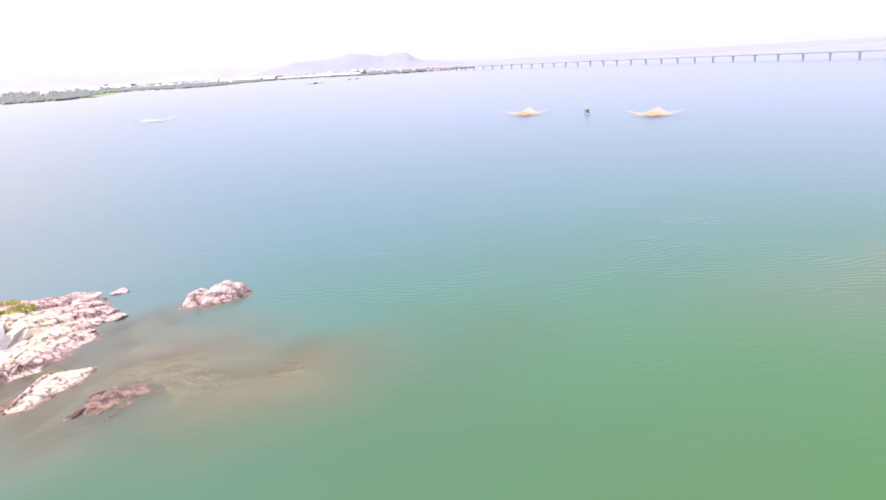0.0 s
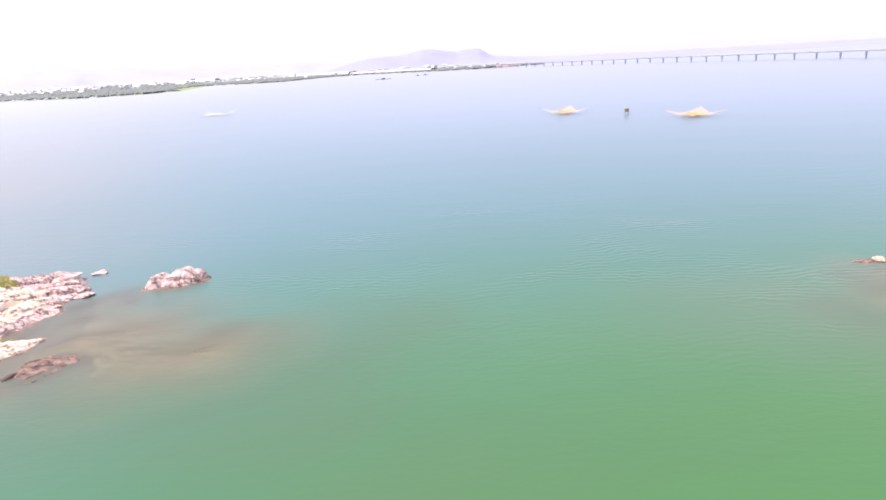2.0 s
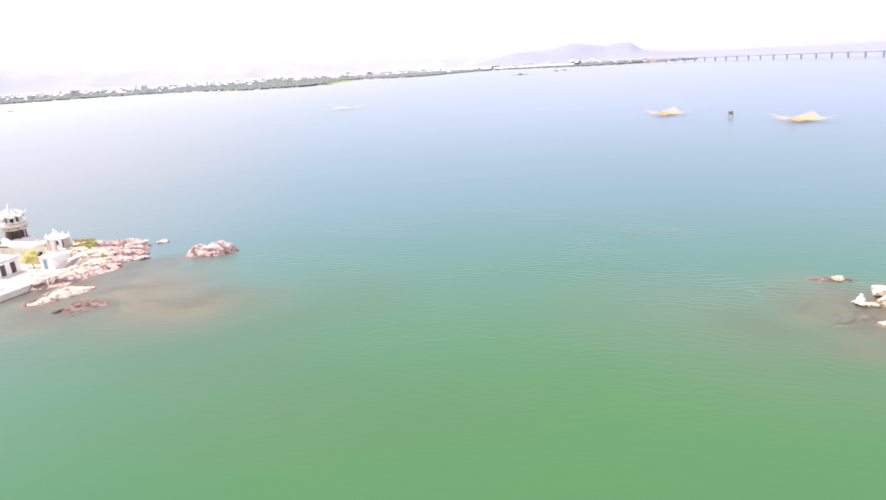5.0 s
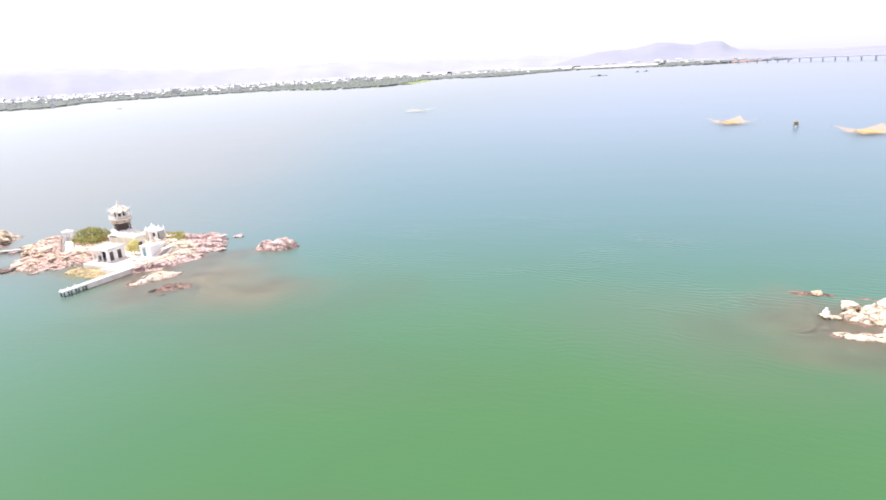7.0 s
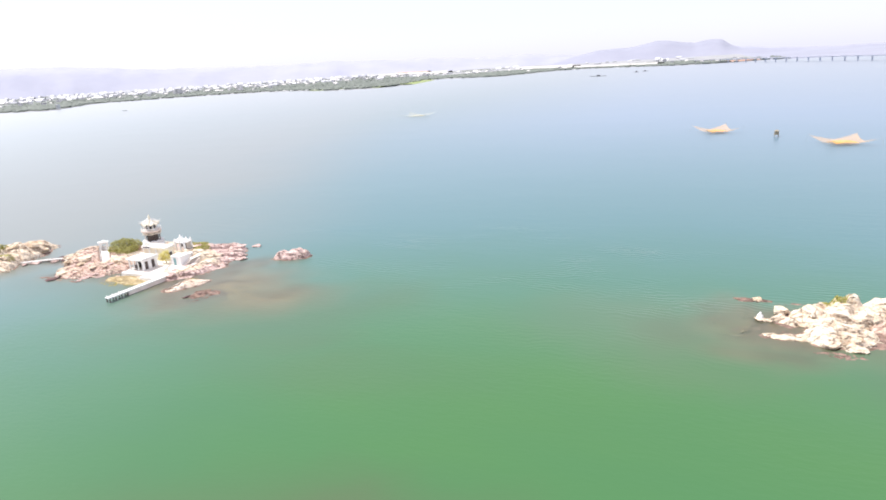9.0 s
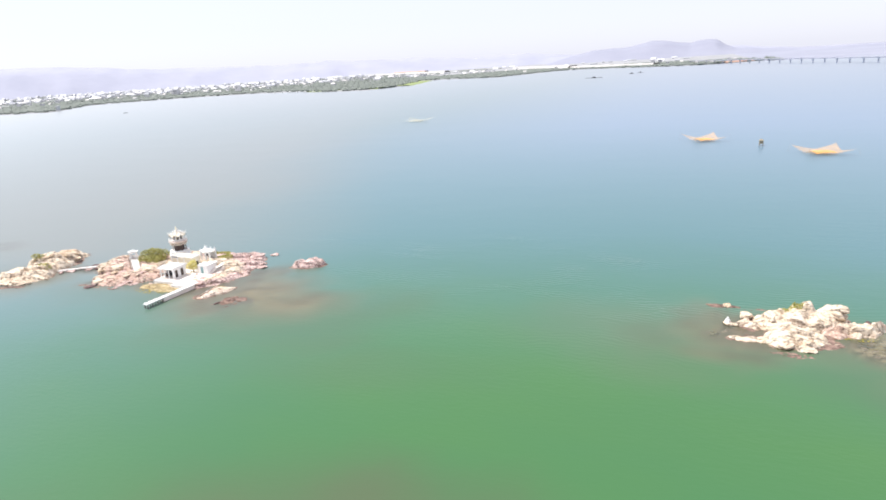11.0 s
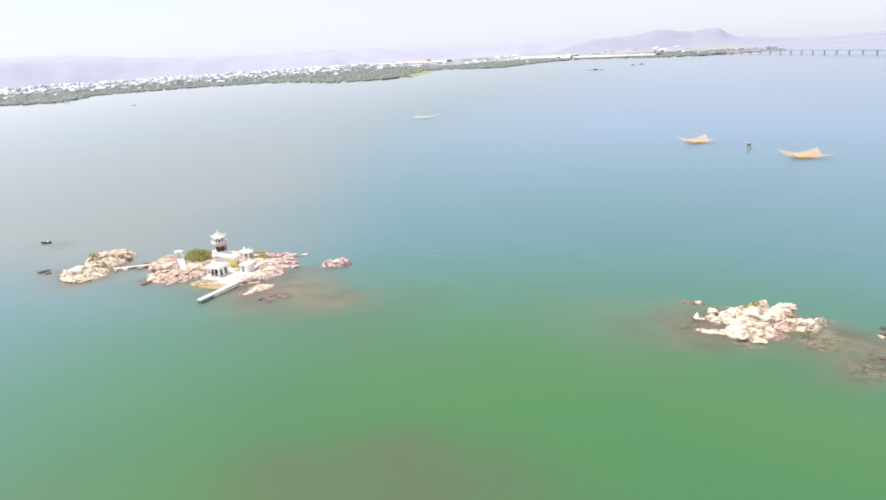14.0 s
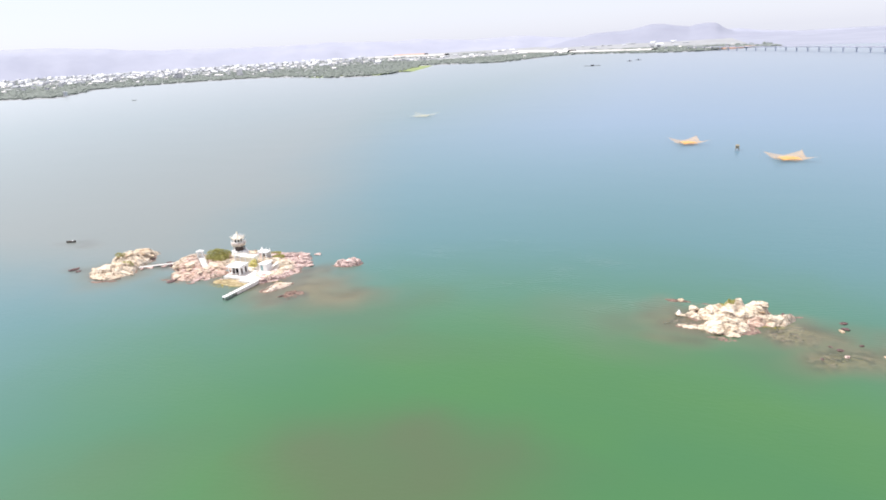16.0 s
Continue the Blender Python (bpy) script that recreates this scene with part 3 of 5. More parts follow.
def build_water():
    xs, ys = spread(-172, 126, 1.3, -6000, 6000), spread(-30, 104, 1.3, -3000, 6000)
    x, y = np.meshgrid(xs, ys)
    wx = x + 2.5 * value_noise(x, y, 9, 71) + 1.0 * value_noise(x, y, 3.2, 72)
    wy = y + 2.5 * value_noise(x, y, 9, 73) + 1.0 * value_noise(x, y, 3.2, 74)
    clarity = np.clip(1.1 * soft_lobes(wx, wy, SHOALS) * (0.75 + 0.35 * value_noise(x, y, 4.0, 75)), 0, 0.56)
    silt = np.clip(soft_lobes(wx, wy, SILT) * (0.9 + 0.3 * value_noise(x, y, 14.0, 76)), 0, 1)
    shoal = np.clip(1.15 * soft_lobes(wx, wy, [(a, b, c * 1.18, d * 1.2, e, f) for a, b, c, d, e, f in SHOALS]) * (0.85 + 0.3 * value_noise(x, y, 7.0, 77)), 0, 0.75)
    # Mask of the painted teal sheen, by distance from the near water.
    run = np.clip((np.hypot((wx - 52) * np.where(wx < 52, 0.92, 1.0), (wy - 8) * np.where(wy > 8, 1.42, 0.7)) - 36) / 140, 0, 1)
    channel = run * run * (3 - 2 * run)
    # Mask of the painted blue sheen, fading out towards the west.
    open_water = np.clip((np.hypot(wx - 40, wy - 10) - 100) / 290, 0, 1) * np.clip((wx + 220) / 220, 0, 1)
    # Where the glare is painted: the west side, and one faint sky-sheen lobe.
    edge = np.clip((-18 - 0.42 * (wy - 100) - wx) / 110 + 0.1 * value_noise(x, y, 60, 78), 0, 1) * np.clip((wy - 18) / 70, 0, 1)
    mudflat = 0.9 * edge * edge * (3 - 2 * edge) * (1 - 0.55 * np.clip((np.hypot(wx, wy) - 220) / 450, 0, 1))
    mudflat = np.maximum(mudflat, soft_lobes(wx, wy, [(46, 64, 30, 20, 5, 0.18)]))
    breeze = soft_lobes(x, y, BREEZE)
    ix = np.arange(x.size).reshape(x.shape)
    quads = np.stack([ix[:-1, :-1], ix[:-1, 1:], ix[1:, 1:], ix[1:, :-1]], -1).reshape(-1, 4)
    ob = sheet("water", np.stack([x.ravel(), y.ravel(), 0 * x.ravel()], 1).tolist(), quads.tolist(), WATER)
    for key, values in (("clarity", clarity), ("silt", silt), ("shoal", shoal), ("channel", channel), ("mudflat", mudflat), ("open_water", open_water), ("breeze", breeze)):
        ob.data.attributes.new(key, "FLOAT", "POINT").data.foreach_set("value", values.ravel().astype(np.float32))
    tagged(ob, "calm green lagoon water with light ripples", "water", kind="structure")
    xs, ys = np.arange(-172, 126, 1.0), np.arange(36, 100, 1.0)
    x, y = np.meshgrid(xs, ys)
    deep = 1.9 - 1.3 * np.clip(soft_lobes(x, y, SHOALS) * 1.3, 0, 1)
    u, v = 0.53 * x + 0.85 * y, -0.85 * x + 0.53 * y
    z = -deep + 0.22 * value_noise(u * 0.35, v, 1.7, 90) + 0.12 * value_noise(x, y, 2.2, 91)
    z = np.minimum(z, -0.25)
    ix = np.arange(x.size).reshape(x.shape)
    quads = np.stack([ix[:-1, :-1], ix[:-1, 1:], ix[1:, 1:], ix[1:, :-1]], -1).reshape(-1, 4)
    bed = sheet("seabed", np.stack([x.ravel(), y.ravel(), z.ravel()], 1).tolist(), quads.tolist(), SEABED)
    tagged(bed, "sandy seabed with flat stones under the shallows", "seabed", kind="structure")


build_water()


# ---- the rock islets ----
def main_level(x, y, z):
    """Cut down where the terrace and the buildings stand."""
    inside = (x > -70.6) & (x < -54.6) & (y > 62.2) & (y < 75.5)
    z = np.where(inside, np.minimum(z, 0.55), z)
    house = (x > -78.0) & (x < -64.5) & (y > 72.0) & (y < 82)
    z = np.where(house, np.minimum(z, 2.0), z)
    run = np.clip(((x + 88.1) * 6.0 - (y - 75.2) * 5.0) / 61.0, 0, 1)
    path = np.hypot(x + 88.1 - 6.0 * run, y - 75.2 + 5.0 * run) < 1.25
    z = np.where(path, np.minimum(z, 1.25 - 1.1 * run), z)
    cove = (x > -70) & (x < -58.5) & (y < 63.0)
    return np.where(cove, np.minimum(z, -0.12), z)


def main_pale(x, y):
    """Cream stone round the terrace, pink along the flanks."""
    near = 1 - np.hypot((x + 59.5) / 9.0, (y - 72.0) / 7.5)
    return np.clip(near, -0.25, 0.5) - 0.12 + 0.3 * value_noise(x, y, 3.0, 12)



MAIN_HOW = dict(size=1.75, turn=60, stretch=3.6, rough=0.36)


def main_rock(x, y):
    return float(rock_field(np.array([x]), np.array([y]), MAIN_LOBES, 3, **MAIN_HOW)[0])


def build_islets():
    isle = thing("rock_islet", (0, 0, 0), "large pink and cream granite islet with white shrine buildings on it", "rock islet", "islets")
    rock_mesh("bedrock", MAIN_LOBES, 3, ROCK_MIXED, isle, "fractured pink granite", 0.22, main_level, (-70.7, 0), main_pale, **MAIN_HOW)
    rock_mesh("bedrock", MAIN_LOBES, 3, ROCK_WARM, isle, "fractured buff granite", 0.25, main_level, (-200, -70.7), lambda x, y: -0.1 + 0.3 * value_noise(x, y, 3.0, 13), **MAIN_HOW)
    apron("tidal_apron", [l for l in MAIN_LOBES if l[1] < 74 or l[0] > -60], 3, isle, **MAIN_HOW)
    gen = random.Random(5)
    spots = [(-84, 60.6, 1.3), (-77, 60.6, 1.3), (-74, 61.5, 0.9), (-87.5, 63.5, 1.2), (-50.2, 81.4, 0.9), (-53, 66.8, 0.7), (-50.6, 75.4, 0.8), (-55.0, 85.6, 1.7), (-90.8, 68.5, 1.4), (-92.8, 72.6, 1.2), (-86, 68.5, 1.7), (-79, 68.6, 1.3), (-92, 76, 1.6)]
    for n, (x, y, r) in enumerate(spots):
        boulder("cream" if x < -80 else "pink", n, x, y, max(main_rock(x, y), 0.0) - 0.05 * r, r, gen.uniform(40, 80), 1.3, 0.7, isle)

    for n in range(70):
        x, y = gen.uniform(-94, -73), gen.uniform(61.5, 78)
        g = main_rock(x, y)
        if 0.1 < g < 2.4 and not (-88.5 < x < -80 and 68.5 < y < 77):
            r = gen.uniform(0.3, 0.9)
            boulder(("pink", "tan", "cream")[n % 3], n, x, y, g + 0.05 * r, r, gen.uniform(30, 80), 1.4, 0.7, isle)

    beach = thing("beach", (0, 0, 0), "small ochre sand and shingle beach before the terrace", "beach")
    rock_mesh("sand", [(-65.6, 61.5, 5.2, 2.6, -6, 0.45), (-61.2, 61.0, 3.2, 1.8, 0, 0.3)], 111, OCHRE, beach, "", 0.2, size=1.2, turn=10, rough=0.12)

    west = thing("rock_islet", (0, 0, 0), "cream granite islet with bushes beside the shrine islet", "rock islet", "islets")
    rock_mesh("bedrock", WEST_LOBES, 41, ROCK_CREAM, west, "fractured cream granite", 0.28, size=2.2, turn=15, rough=0.5)
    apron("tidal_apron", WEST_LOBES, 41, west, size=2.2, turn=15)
    for n in range(26):
        a = gen.uniform(3.3, 6.1)
        x, y = -110 + 8.0 * math.cos(a) + gen.uniform(-1, 1), 61.5 + 7.3 * math.sin(a) + gen.uniform(-1, 1)
        r = gen.uniform(0.5, 1.3)
        boulder("cream", n, x, y, 0.2 * r, r, gen.uniform(0, 180), 1.15, 0.9, west)
    for n, (x, y, z, r) in enumerate([(-113.2, 75.5, 1.7, 2.5), (-109.8, 71.5, 2.7, 1.9), (-111.6, 68.5, 3.1, 1.4), (-108.4, 73, 0.9, 1.3)]):
        boulder("tan", n, x, y, z, r, 30 * n, 1.5, 0.7, west)

    east = thing("rock_islet", (0.7, 1.2, 0), "bright cream granite islet with a rounded summit and loose boulders", "rock islet", "islets")
    rock_mesh("bedrock", EAST_LOBES, 57, ROCK_CREAM, east, "sun-bleached cream granite", 0.16, **EAST_HOW)
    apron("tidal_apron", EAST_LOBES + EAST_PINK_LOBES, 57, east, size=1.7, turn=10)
    rock_mesh("side_ridge", EAST_PINK_LOBES, 63, ROCK_WARM, east, "smooth pink granite ridge", 0.2, size=1.3, turn=33, stretch=2.2, rough=0.38)
    for n in range(16):
        x, y = gen.uniform(61.5, 75), gen.uniform(59.5, 73.5)
        g = float(rock_field(np.array([x]), np.array([y]), EAST_LOBES, 57, **EAST_HOW)[0])
        if 0.15 < g < 2.6:
            r = gen.uniform(0.25, 0.6)
            boulder("tan" if n % 4 == 0 else "cream", n, x, y, g + 0.1 * r, r, gen.uniform(0, 180), 1.2, 0.85, east)
    for n, (x, y, z, r, h) in enumerate([(62.2, 71.2, 0.6, 1.15, 0.95), (61.5, 68.2, 0.35, 1.3, 0.8), (66.2, 69.4, 1.4, 2.3, 0.8), (75.8, 71.4, 1.9, 1.35, 1.2), (76.7, 72.3, 2.7, 1.25, 1.1), (76.2, 71.9, 0.9, 1.7, 1.2), (73.8, 70.4, 1.7, 1.4, 0.9), (72.2, 62.3, 0.3, 0.8, 0.8), (70.2, 59.8, 0.3, 1.2, 0.8), (67.2, 60.2, 0.3, 1.3, 0.7), (58.9, 68.2, 0.1, 1.0, 0.5), (60.0, 67.8, 0.1, 0.7, 0.5), (71.4, 63.4, 0.7, 0.9, 0.8)]):
        boulder("cream", n, x, y, z, r, 47 * n, 1.1, h, east)

    for name, lobes, seed, mat, text, how in (
        ("rock_outcrop", ISLE_LOBES, 81, ROCK_PINK, "two-humped pink granite outcrop standing in the water", dict(size=1.7, turn=35, stretch=2.2, rough=0.26)),
        ("rock_slab", SLAB_LOBES, 92, ROCK_SLAB, "long tilted tan rock slab beside the shrine islet", dict(size=1.6, turn=63, stretch=4.0, rough=0.2)),
        ("rock_reef", DARK_LOBES, 97, ROCK_MAUVE, "low dark wet reef barely above the water", dict(size=1.2, turn=62, stretch=2.4, rough=0.2)),
    ):
        top = thing(name, (0, 0, 0), text, "rock")
        rock_mesh("bedrock", lobes, seed, mat, top, "", 0.16, **how)
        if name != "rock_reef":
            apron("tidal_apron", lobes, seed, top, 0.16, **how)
        if name == "rock_reef":
            for n, (x, y, z, r) in enumerate([(-43.0, 56.0, 0.1, 0.6), (-41.5, 57.9, 0.1, 0.7)]):
                boulder("wet", n, x, y, z, r, 60, 1.6, 0.5, top)
    reefs = [([(58.8, 77.6, 2.6, 0.9, 4, 0.05), (64.4, 77.4, 2.6, 0.5, 6, 0.02)], 171), ([(62.9, 63.4, 3.6, 0.8, 3, 0.16), (68.0, 59.2, 3.4, 0.7, 8, 0.0)], 173), ([(83.2, 73.4, 2.4, 0.5, 20, 0.12)], 174), ([(-84.5, 58.3, 4.0, 0.7, 4, 0.12), (-77.5, 58.9, 2.4, 0.6, 4, 0.1)], 175), ([(-107, 52.2, 5.0, 0.9, 6, 0.1)], 176)]
    for lobes, seed in reefs:
        top = thing("rock_reef", (0, 0, 0), "low brown reef awash beside the islet", "rock", "reefs")
        rock_mesh("bedrock", lobes, seed, ROCK_MAUVE, top, "", 0.16, size=1.0, turn=8, stretch=2.6, rough=0.22)
    loose = [("pink", -52.4, 89.6, 1.0, 0.8), ("pink", -48.9, 79.6, 1.3, 0.7), ("tan", 60.0, 78.0, 0.9, 0.6), ("tan", 92.4, 68.6, 0.7, 0.7), ("wet", 93.4, 69.8, 0.8, 0.5), ("wet", 93.6, 72.9, 0.8, 0.4), ("pink", 91.2, 56.6, 0.6, 0.9), ("wet", 86.5, 54.6, 0.4, 0.4), ("wet", 89.0, 60.5, 0.4, 0.4), ("wet", 90.4, 59.2, 0.6, 0.4), ("wet", 94.8, 62.4, 0.5, 0.5), ("wet", -126.5, 58.6, 1.5, 0.4), ("wet", -123.5, 57.8, 1.0, 0.3), ("pink", -84.6, 59.6, 0.9, 0.35), ("pink", -76.5, 58.2, 0.6, 0.5), ("wet", -84.0, 57.6, 1.3, 0.25), ("wet", 82.0, 75.0, 0.5, 0.6), ("tan", 98.5, 58.0, 0.8, 0.3)]
    for n, (key, x, y, r, h) in enumerate(loose):
        ob = boulder(key, n, x, y, 0.12 * r, r, 40 * n, 1.2, h)
        ob.name = "rock"
        tagged(ob, {"pink": "small pink granite rock rising from the shallows", "wet": "low wet dark rock at the waterline", "tan": "small tan rock awash in the shallows", "cream": "small pale boulder standing in the shallows"}[key], "rock", "loose rocks")


build_islets()


# ---- foliage ----
def add_leaves(bm, centre, radii, count, size, gen):
    for _ in range(count):
        d = Vector((gen.gauss(0, 1), gen.gauss(0, 1), gen.gauss(0, 1))).normalized() * gen.uniform(0.55, 1.0)
        p = Vector(centre) + Vector((d.x * radii[0], d.y * radii[1], d.z * radii[2]))
        u = Vector((gen.gauss(0, 1), gen.gauss(0, 1), gen.gauss(0, 0.6))).normalized()
        v = u.cross(Vector((gen.gauss(0, 1), gen.gauss(0, 1), gen.gauss(0, 1)))).normalized()
        s = size * gen.uniform(0.6, 1.3)
        bm.faces.new([bm.verts.new(p + u * s * a + v * s * b) for a, b in ((-1, 0), (0, -0.5), (1, 0), (0, 0.5))])


def shrub(place, clumps, leaf, material, label, category, seed, stems=6, stem_r=0.05, name="shrub", crown="foliage"):
    """Clumps of (dx, dy, z, rx, ry, rz, leaves) on stems rising from the ground."""
    gen = random.Random(seed)
    top = thing(name, place, label, category)
    bm = bmesh.new()
    for dx, dy, z, rx, ry, rz, count in clumps:
        add_leaves(bm, (dx, dy, z), (rx, ry, rz), count, leaf, gen)
    part(crown, bm, material, top)
    for k in range(stems):
        dx, dy, z, rx, ry, rz, _ = clumps[k % len(clumps)]
        foot = (dx * 0.6 + gen.uniform(-0.2, 0.2), dy * 0.6 + gen.uniform(-0.2, 0.2), -0.4)
        part("stem" if name == "shrub" else "trunk", rod(foot, (dx + gen.uniform(-0.4, 0.4) * rx, dy + gen.uniform(-0.4, 0.4) * ry, z + 0.3 * rz), stem_r, stem_r * 0.5), BARK, top)
    return top


def grass_patch(name, cx, cy, rx, ry, z, count, size, material, label, seed, height=None):
    gen = random.Random(seed)
    bm = bmesh.new()
    for _ in range(count):
        a, r = gen.uniform(0, 6.283), math.sqrt(gen.random())
        x, y = cx + rx * r * math.cos(a), cy + ry * r * math.sin(a)
        g = z if height is None else height(x, y)
        t, s = gen.uniform(0, 3.14), size * gen.uniform(0.6, 1.4)
        dx, dy = math.cos(t) * s * 0.5, math.sin(t) * s * 0.5
        lean = gen.uniform(-0.3, 0.3) * s
        bm.faces.new([bm.verts.new(c) for c in ((x - dx, y - dy, g - 0.1), (x + dx, y + dy, g - 0.1), (x + dx * 0.3 + lean, y + dy * 0.3, g + s), (x - dx * 0.3 + lean, y - dy * 0.3, g + s))])
    return tagged(part(name, bm, material), label, "vegetation", kind="stuff")


def main_ground(x, y):
    a, b = np.array([x]), np.array([y])
    return float(main_level(a, b, rock_field(a, b, MAIN_LOBES, 3, **MAIN_HOW))[0])


def west_ground(x, y):
    return float(rock_field(np.array([x]), np.array([y]), WEST_LOBES, 41, size=2.2, turn=15, rough=0.5)[0])


def east_ground(x, y):
    return float(rock_field(np.array([x - 0.7]), np.array([y - 1.2]), EAST_LOBES, 57, **EAST_HOW)[0])


# ---- jetty and terrace ----
def build_jetty():
    top = thing("jetty", (-56.8, 56.0, 0.1), "narrow white concrete jetty with open piles at its outer end", "jetty")
    top.rotation_euler = (0, 0, radians(-5))
    deck = part("deck", box(-0.55, 0.55, -6.2, 7.0, 0.68, 0.86, bevel=0.03), PAVING, top)
    part("edge_beam", box(-0.6, -0.46, -6.25, 7.0, 0.68, 0.94, bevel=0.02), WHITE, top)
    part("edge_beam", box(0.46, 0.6, -6.25, 7.0, 0.68, 0.94, bevel=0.02), WHITE, top)
    part("end_beam", box(-0.6, 0.6, -6.4, -6.15, 0.68, 0.95, bevel=0.02), WHITE, top)
    post = part("pile", box(-0.11, 0.11, -0.11, 0.11, -2.2, 0.7, bevel=0.02), WET_PILE, top)
    post.matrix_basis = pose(-0.46, -6.15, 0)
    for x in (-0.46, 0.46):
        for y in (-6.15, -4.85, -3.5, -2.2):
            if (x, y) != (-0.46, -6.15):
                again(post, pose(x, y, 0), top)
    part("causeway", box(-0.52, 0.52, -1.9, 6.8, -1.5, 0.66, bevel=0.04), PAVING, top, "solid masonry under the landward half")
    for y in (-6.0, -4.8, -3.4):
        for x in (-0.5, 0.5):
            part("bollard", ring([(0.07, 0.86), (0.07, 1.1), (0.1, 1.14), (0.05, 1.2)], 8, centre=(x, y)), WHITE, top)


def build_terrace():
    top = thing("terrace", (-63, 68, 0), "white paved terrace with a low retaining wall on the rock", "terrace")
    part("paving", add_box(box(-5.7, 1.4, -4.6, 6.5, -0.6, 0.8, bevel=0.05), 1.2, 7.0, -6.2, 5.0, -0.6, 0.796, bevel=0.05), PAVING, top)
    part("retaining_wall", box(-5.85, 1.3, -4.82, -4.58, -0.9, 0.94, bevel=0.03), WHITE, top)
    part("retaining_wall", box(-5.9, -5.68, -4.8, 2.0, -0.5, 0.98, bevel=0.03), WHITE, top)
    part("retaining_wall", box(1.18, 5.4, -6.4, -6.18, -0.9, 0.9, bevel=0.03), WHITE, top)
    for k in range(4):
        part("step", box(4.6, 6.2, 5.0 + 0.45 * k, 5.45 + 0.45 * k, 0.5, 0.97 + 0.17 * k, bevel=0.02), PAVING, top)


def build_hall():
    top = thing("shrine_hall", (-66.4, 67.3, 0.8), "low white shrine hall with columned porch and two dark doors", "shrine")
    w, d, h = 2.15, 2.1, 2.3
    part("floor_slab", box(-w - 0.15, w + 0.15, -d - 0.15, d + 0.15, 0.0, 0.14, bevel=0.02), PAVING, top)
    part("back_wall", box(-w, w, d - 0.2, d, 0.14, h), WHITE, top)
    part("west_wall", box(-w, -w + 0.2, -0.3, d - 0.2, 0.14, h), WHITE, top)
    part("inner_wall", box(-w + 0.2, w - 0.2, -0.1, 0.1, 0.14, h), SHADE, top, "porch wall with the porch's shade painted as a near-black colour")
    east = bmesh.new()
    for y0, y1, z0, z1 in ((-d, -1.5, 0.14, h), (-0.55, 0.35, 0.14, h), (1.3, d - 0.2, 0.14, h), (-1.5, -0.55, 2.0, h), (0.35, 1.3, 2.0, h)):
        add_box(east, w - 0.2, w, y0, y1, z0, z1)
    part("east_wall", east, WHITE, top)
    for y0 in (-1.5, 0.35):
        leaf = part("door", box(w - 0.16, w - 0.1, y0, y0 + 0.95, 0.14, 2.0), BROWN, top, "dark brown timber door")
        for k in range(3):
            part("panel", box(w - 0.1, w - 0.07, y0 + 0.14, y0 + 0.81, 0.3 + 0.56 * k, 0.75 + 0.56 * k, bevel=0.01), BROWN, leaf)
    for x in (-w + 0.16, -w + 1.35, 0.5, w - 0.3):
        part("column", ring([(0.22, 0.14), (0.22, 0.26), (0.15, 0.32), (0.14, 2.05), (0.2, 2.15), (0.22, h)], 12, centre=(x, -d + 0.2)), WHITE, top)
    part("lintel", box(-w, w, -d, -d + 0.35, h, h + 0.22), WHITE, top)
    roof = bmesh.new()
    add_box(roof, -w - 0.35, w + 0.35, -d - 0.35, d + 0.3, h + 0.2, h + 0.36, bevel=0.03)
    part("roof", roof, WHITE, top)
    for s, x in (("parapet", -w - 0.28), ("parapet", w + 0.12)):
        part(s, box(x, x + 0.16, -d - 0.3, d + 0.25, h + 0.36, h + 0.58, bevel=0.02), WHITE, top)
    part("ridge", box(-w - 0.2, w + 0.2, 0.2, 0.5, h + 0.36, h + 0.62, bevel=0.05), CREAM, top)
    part("offering_table", box(-1.6, -0.4, -1.2, -0.5, 0.14, 0.95, bevel=0.03), BROWN, top)


def build_podium():
    top = thing("temple_podium", (-68.6, 75.6, 0.7), "cream walled temple building with a flat cornice under the pagoda", "temple")
    part("wall", box(-3.2, 4.0, -3.1, -0.7, 0, 3.0), CREAM, top)
    part("cornice", box(-3.4, 4.2, -3.3, -0.5, 3.0, 3.2, bevel=0.04), CREAM, top)
    for a in ((-3.35, 4.15, -3.25, -3.1), (-3.35, 4.15, -0.7, -0.55), (-3.35, -3.2, -3.1, -0.7), (4.0, 4.15, -3.1, -0.7)):
        part("parapet", box(*a, 3.2, 3.5, bevel=0.02), WHITE, top)
    for x in (-3.2, -1.2, 0.9, 3.75):
        part("pilaster", box(x, x + 0.28, -3.2, -3.05, 0, 3.0, bevel=0.02), WHITE, top)
    for y in (-2.4,):
        win = part("window", box(3.98, 4.04, y, y + 1.0, 0.9, 2.1), SHADE, top, "dark shuttered window")
        part("frame", box(4.0, 4.08, y - 0.1, y + 1.1, 2.1, 2.24, bevel=0.01), WHITE, win)
        part("sill", box(4.0, 4.12, y - 0.1, y + 1.1, 0.78, 0.9, bevel=0.01), WHITE, win)
    sign = part("name_board", box(-2.7, -0.5, -3.42, -3.3, 2.98, 3.62, bevel=0.02), WHITE, top, "white name board with dark writing")
    for k in range(4):
        part("bar", box(-2.5 + 0.5 * k, -2.16 + 0.5 * k, -3.45, -3.42, 3.15, 3.46), BROWN, sign)


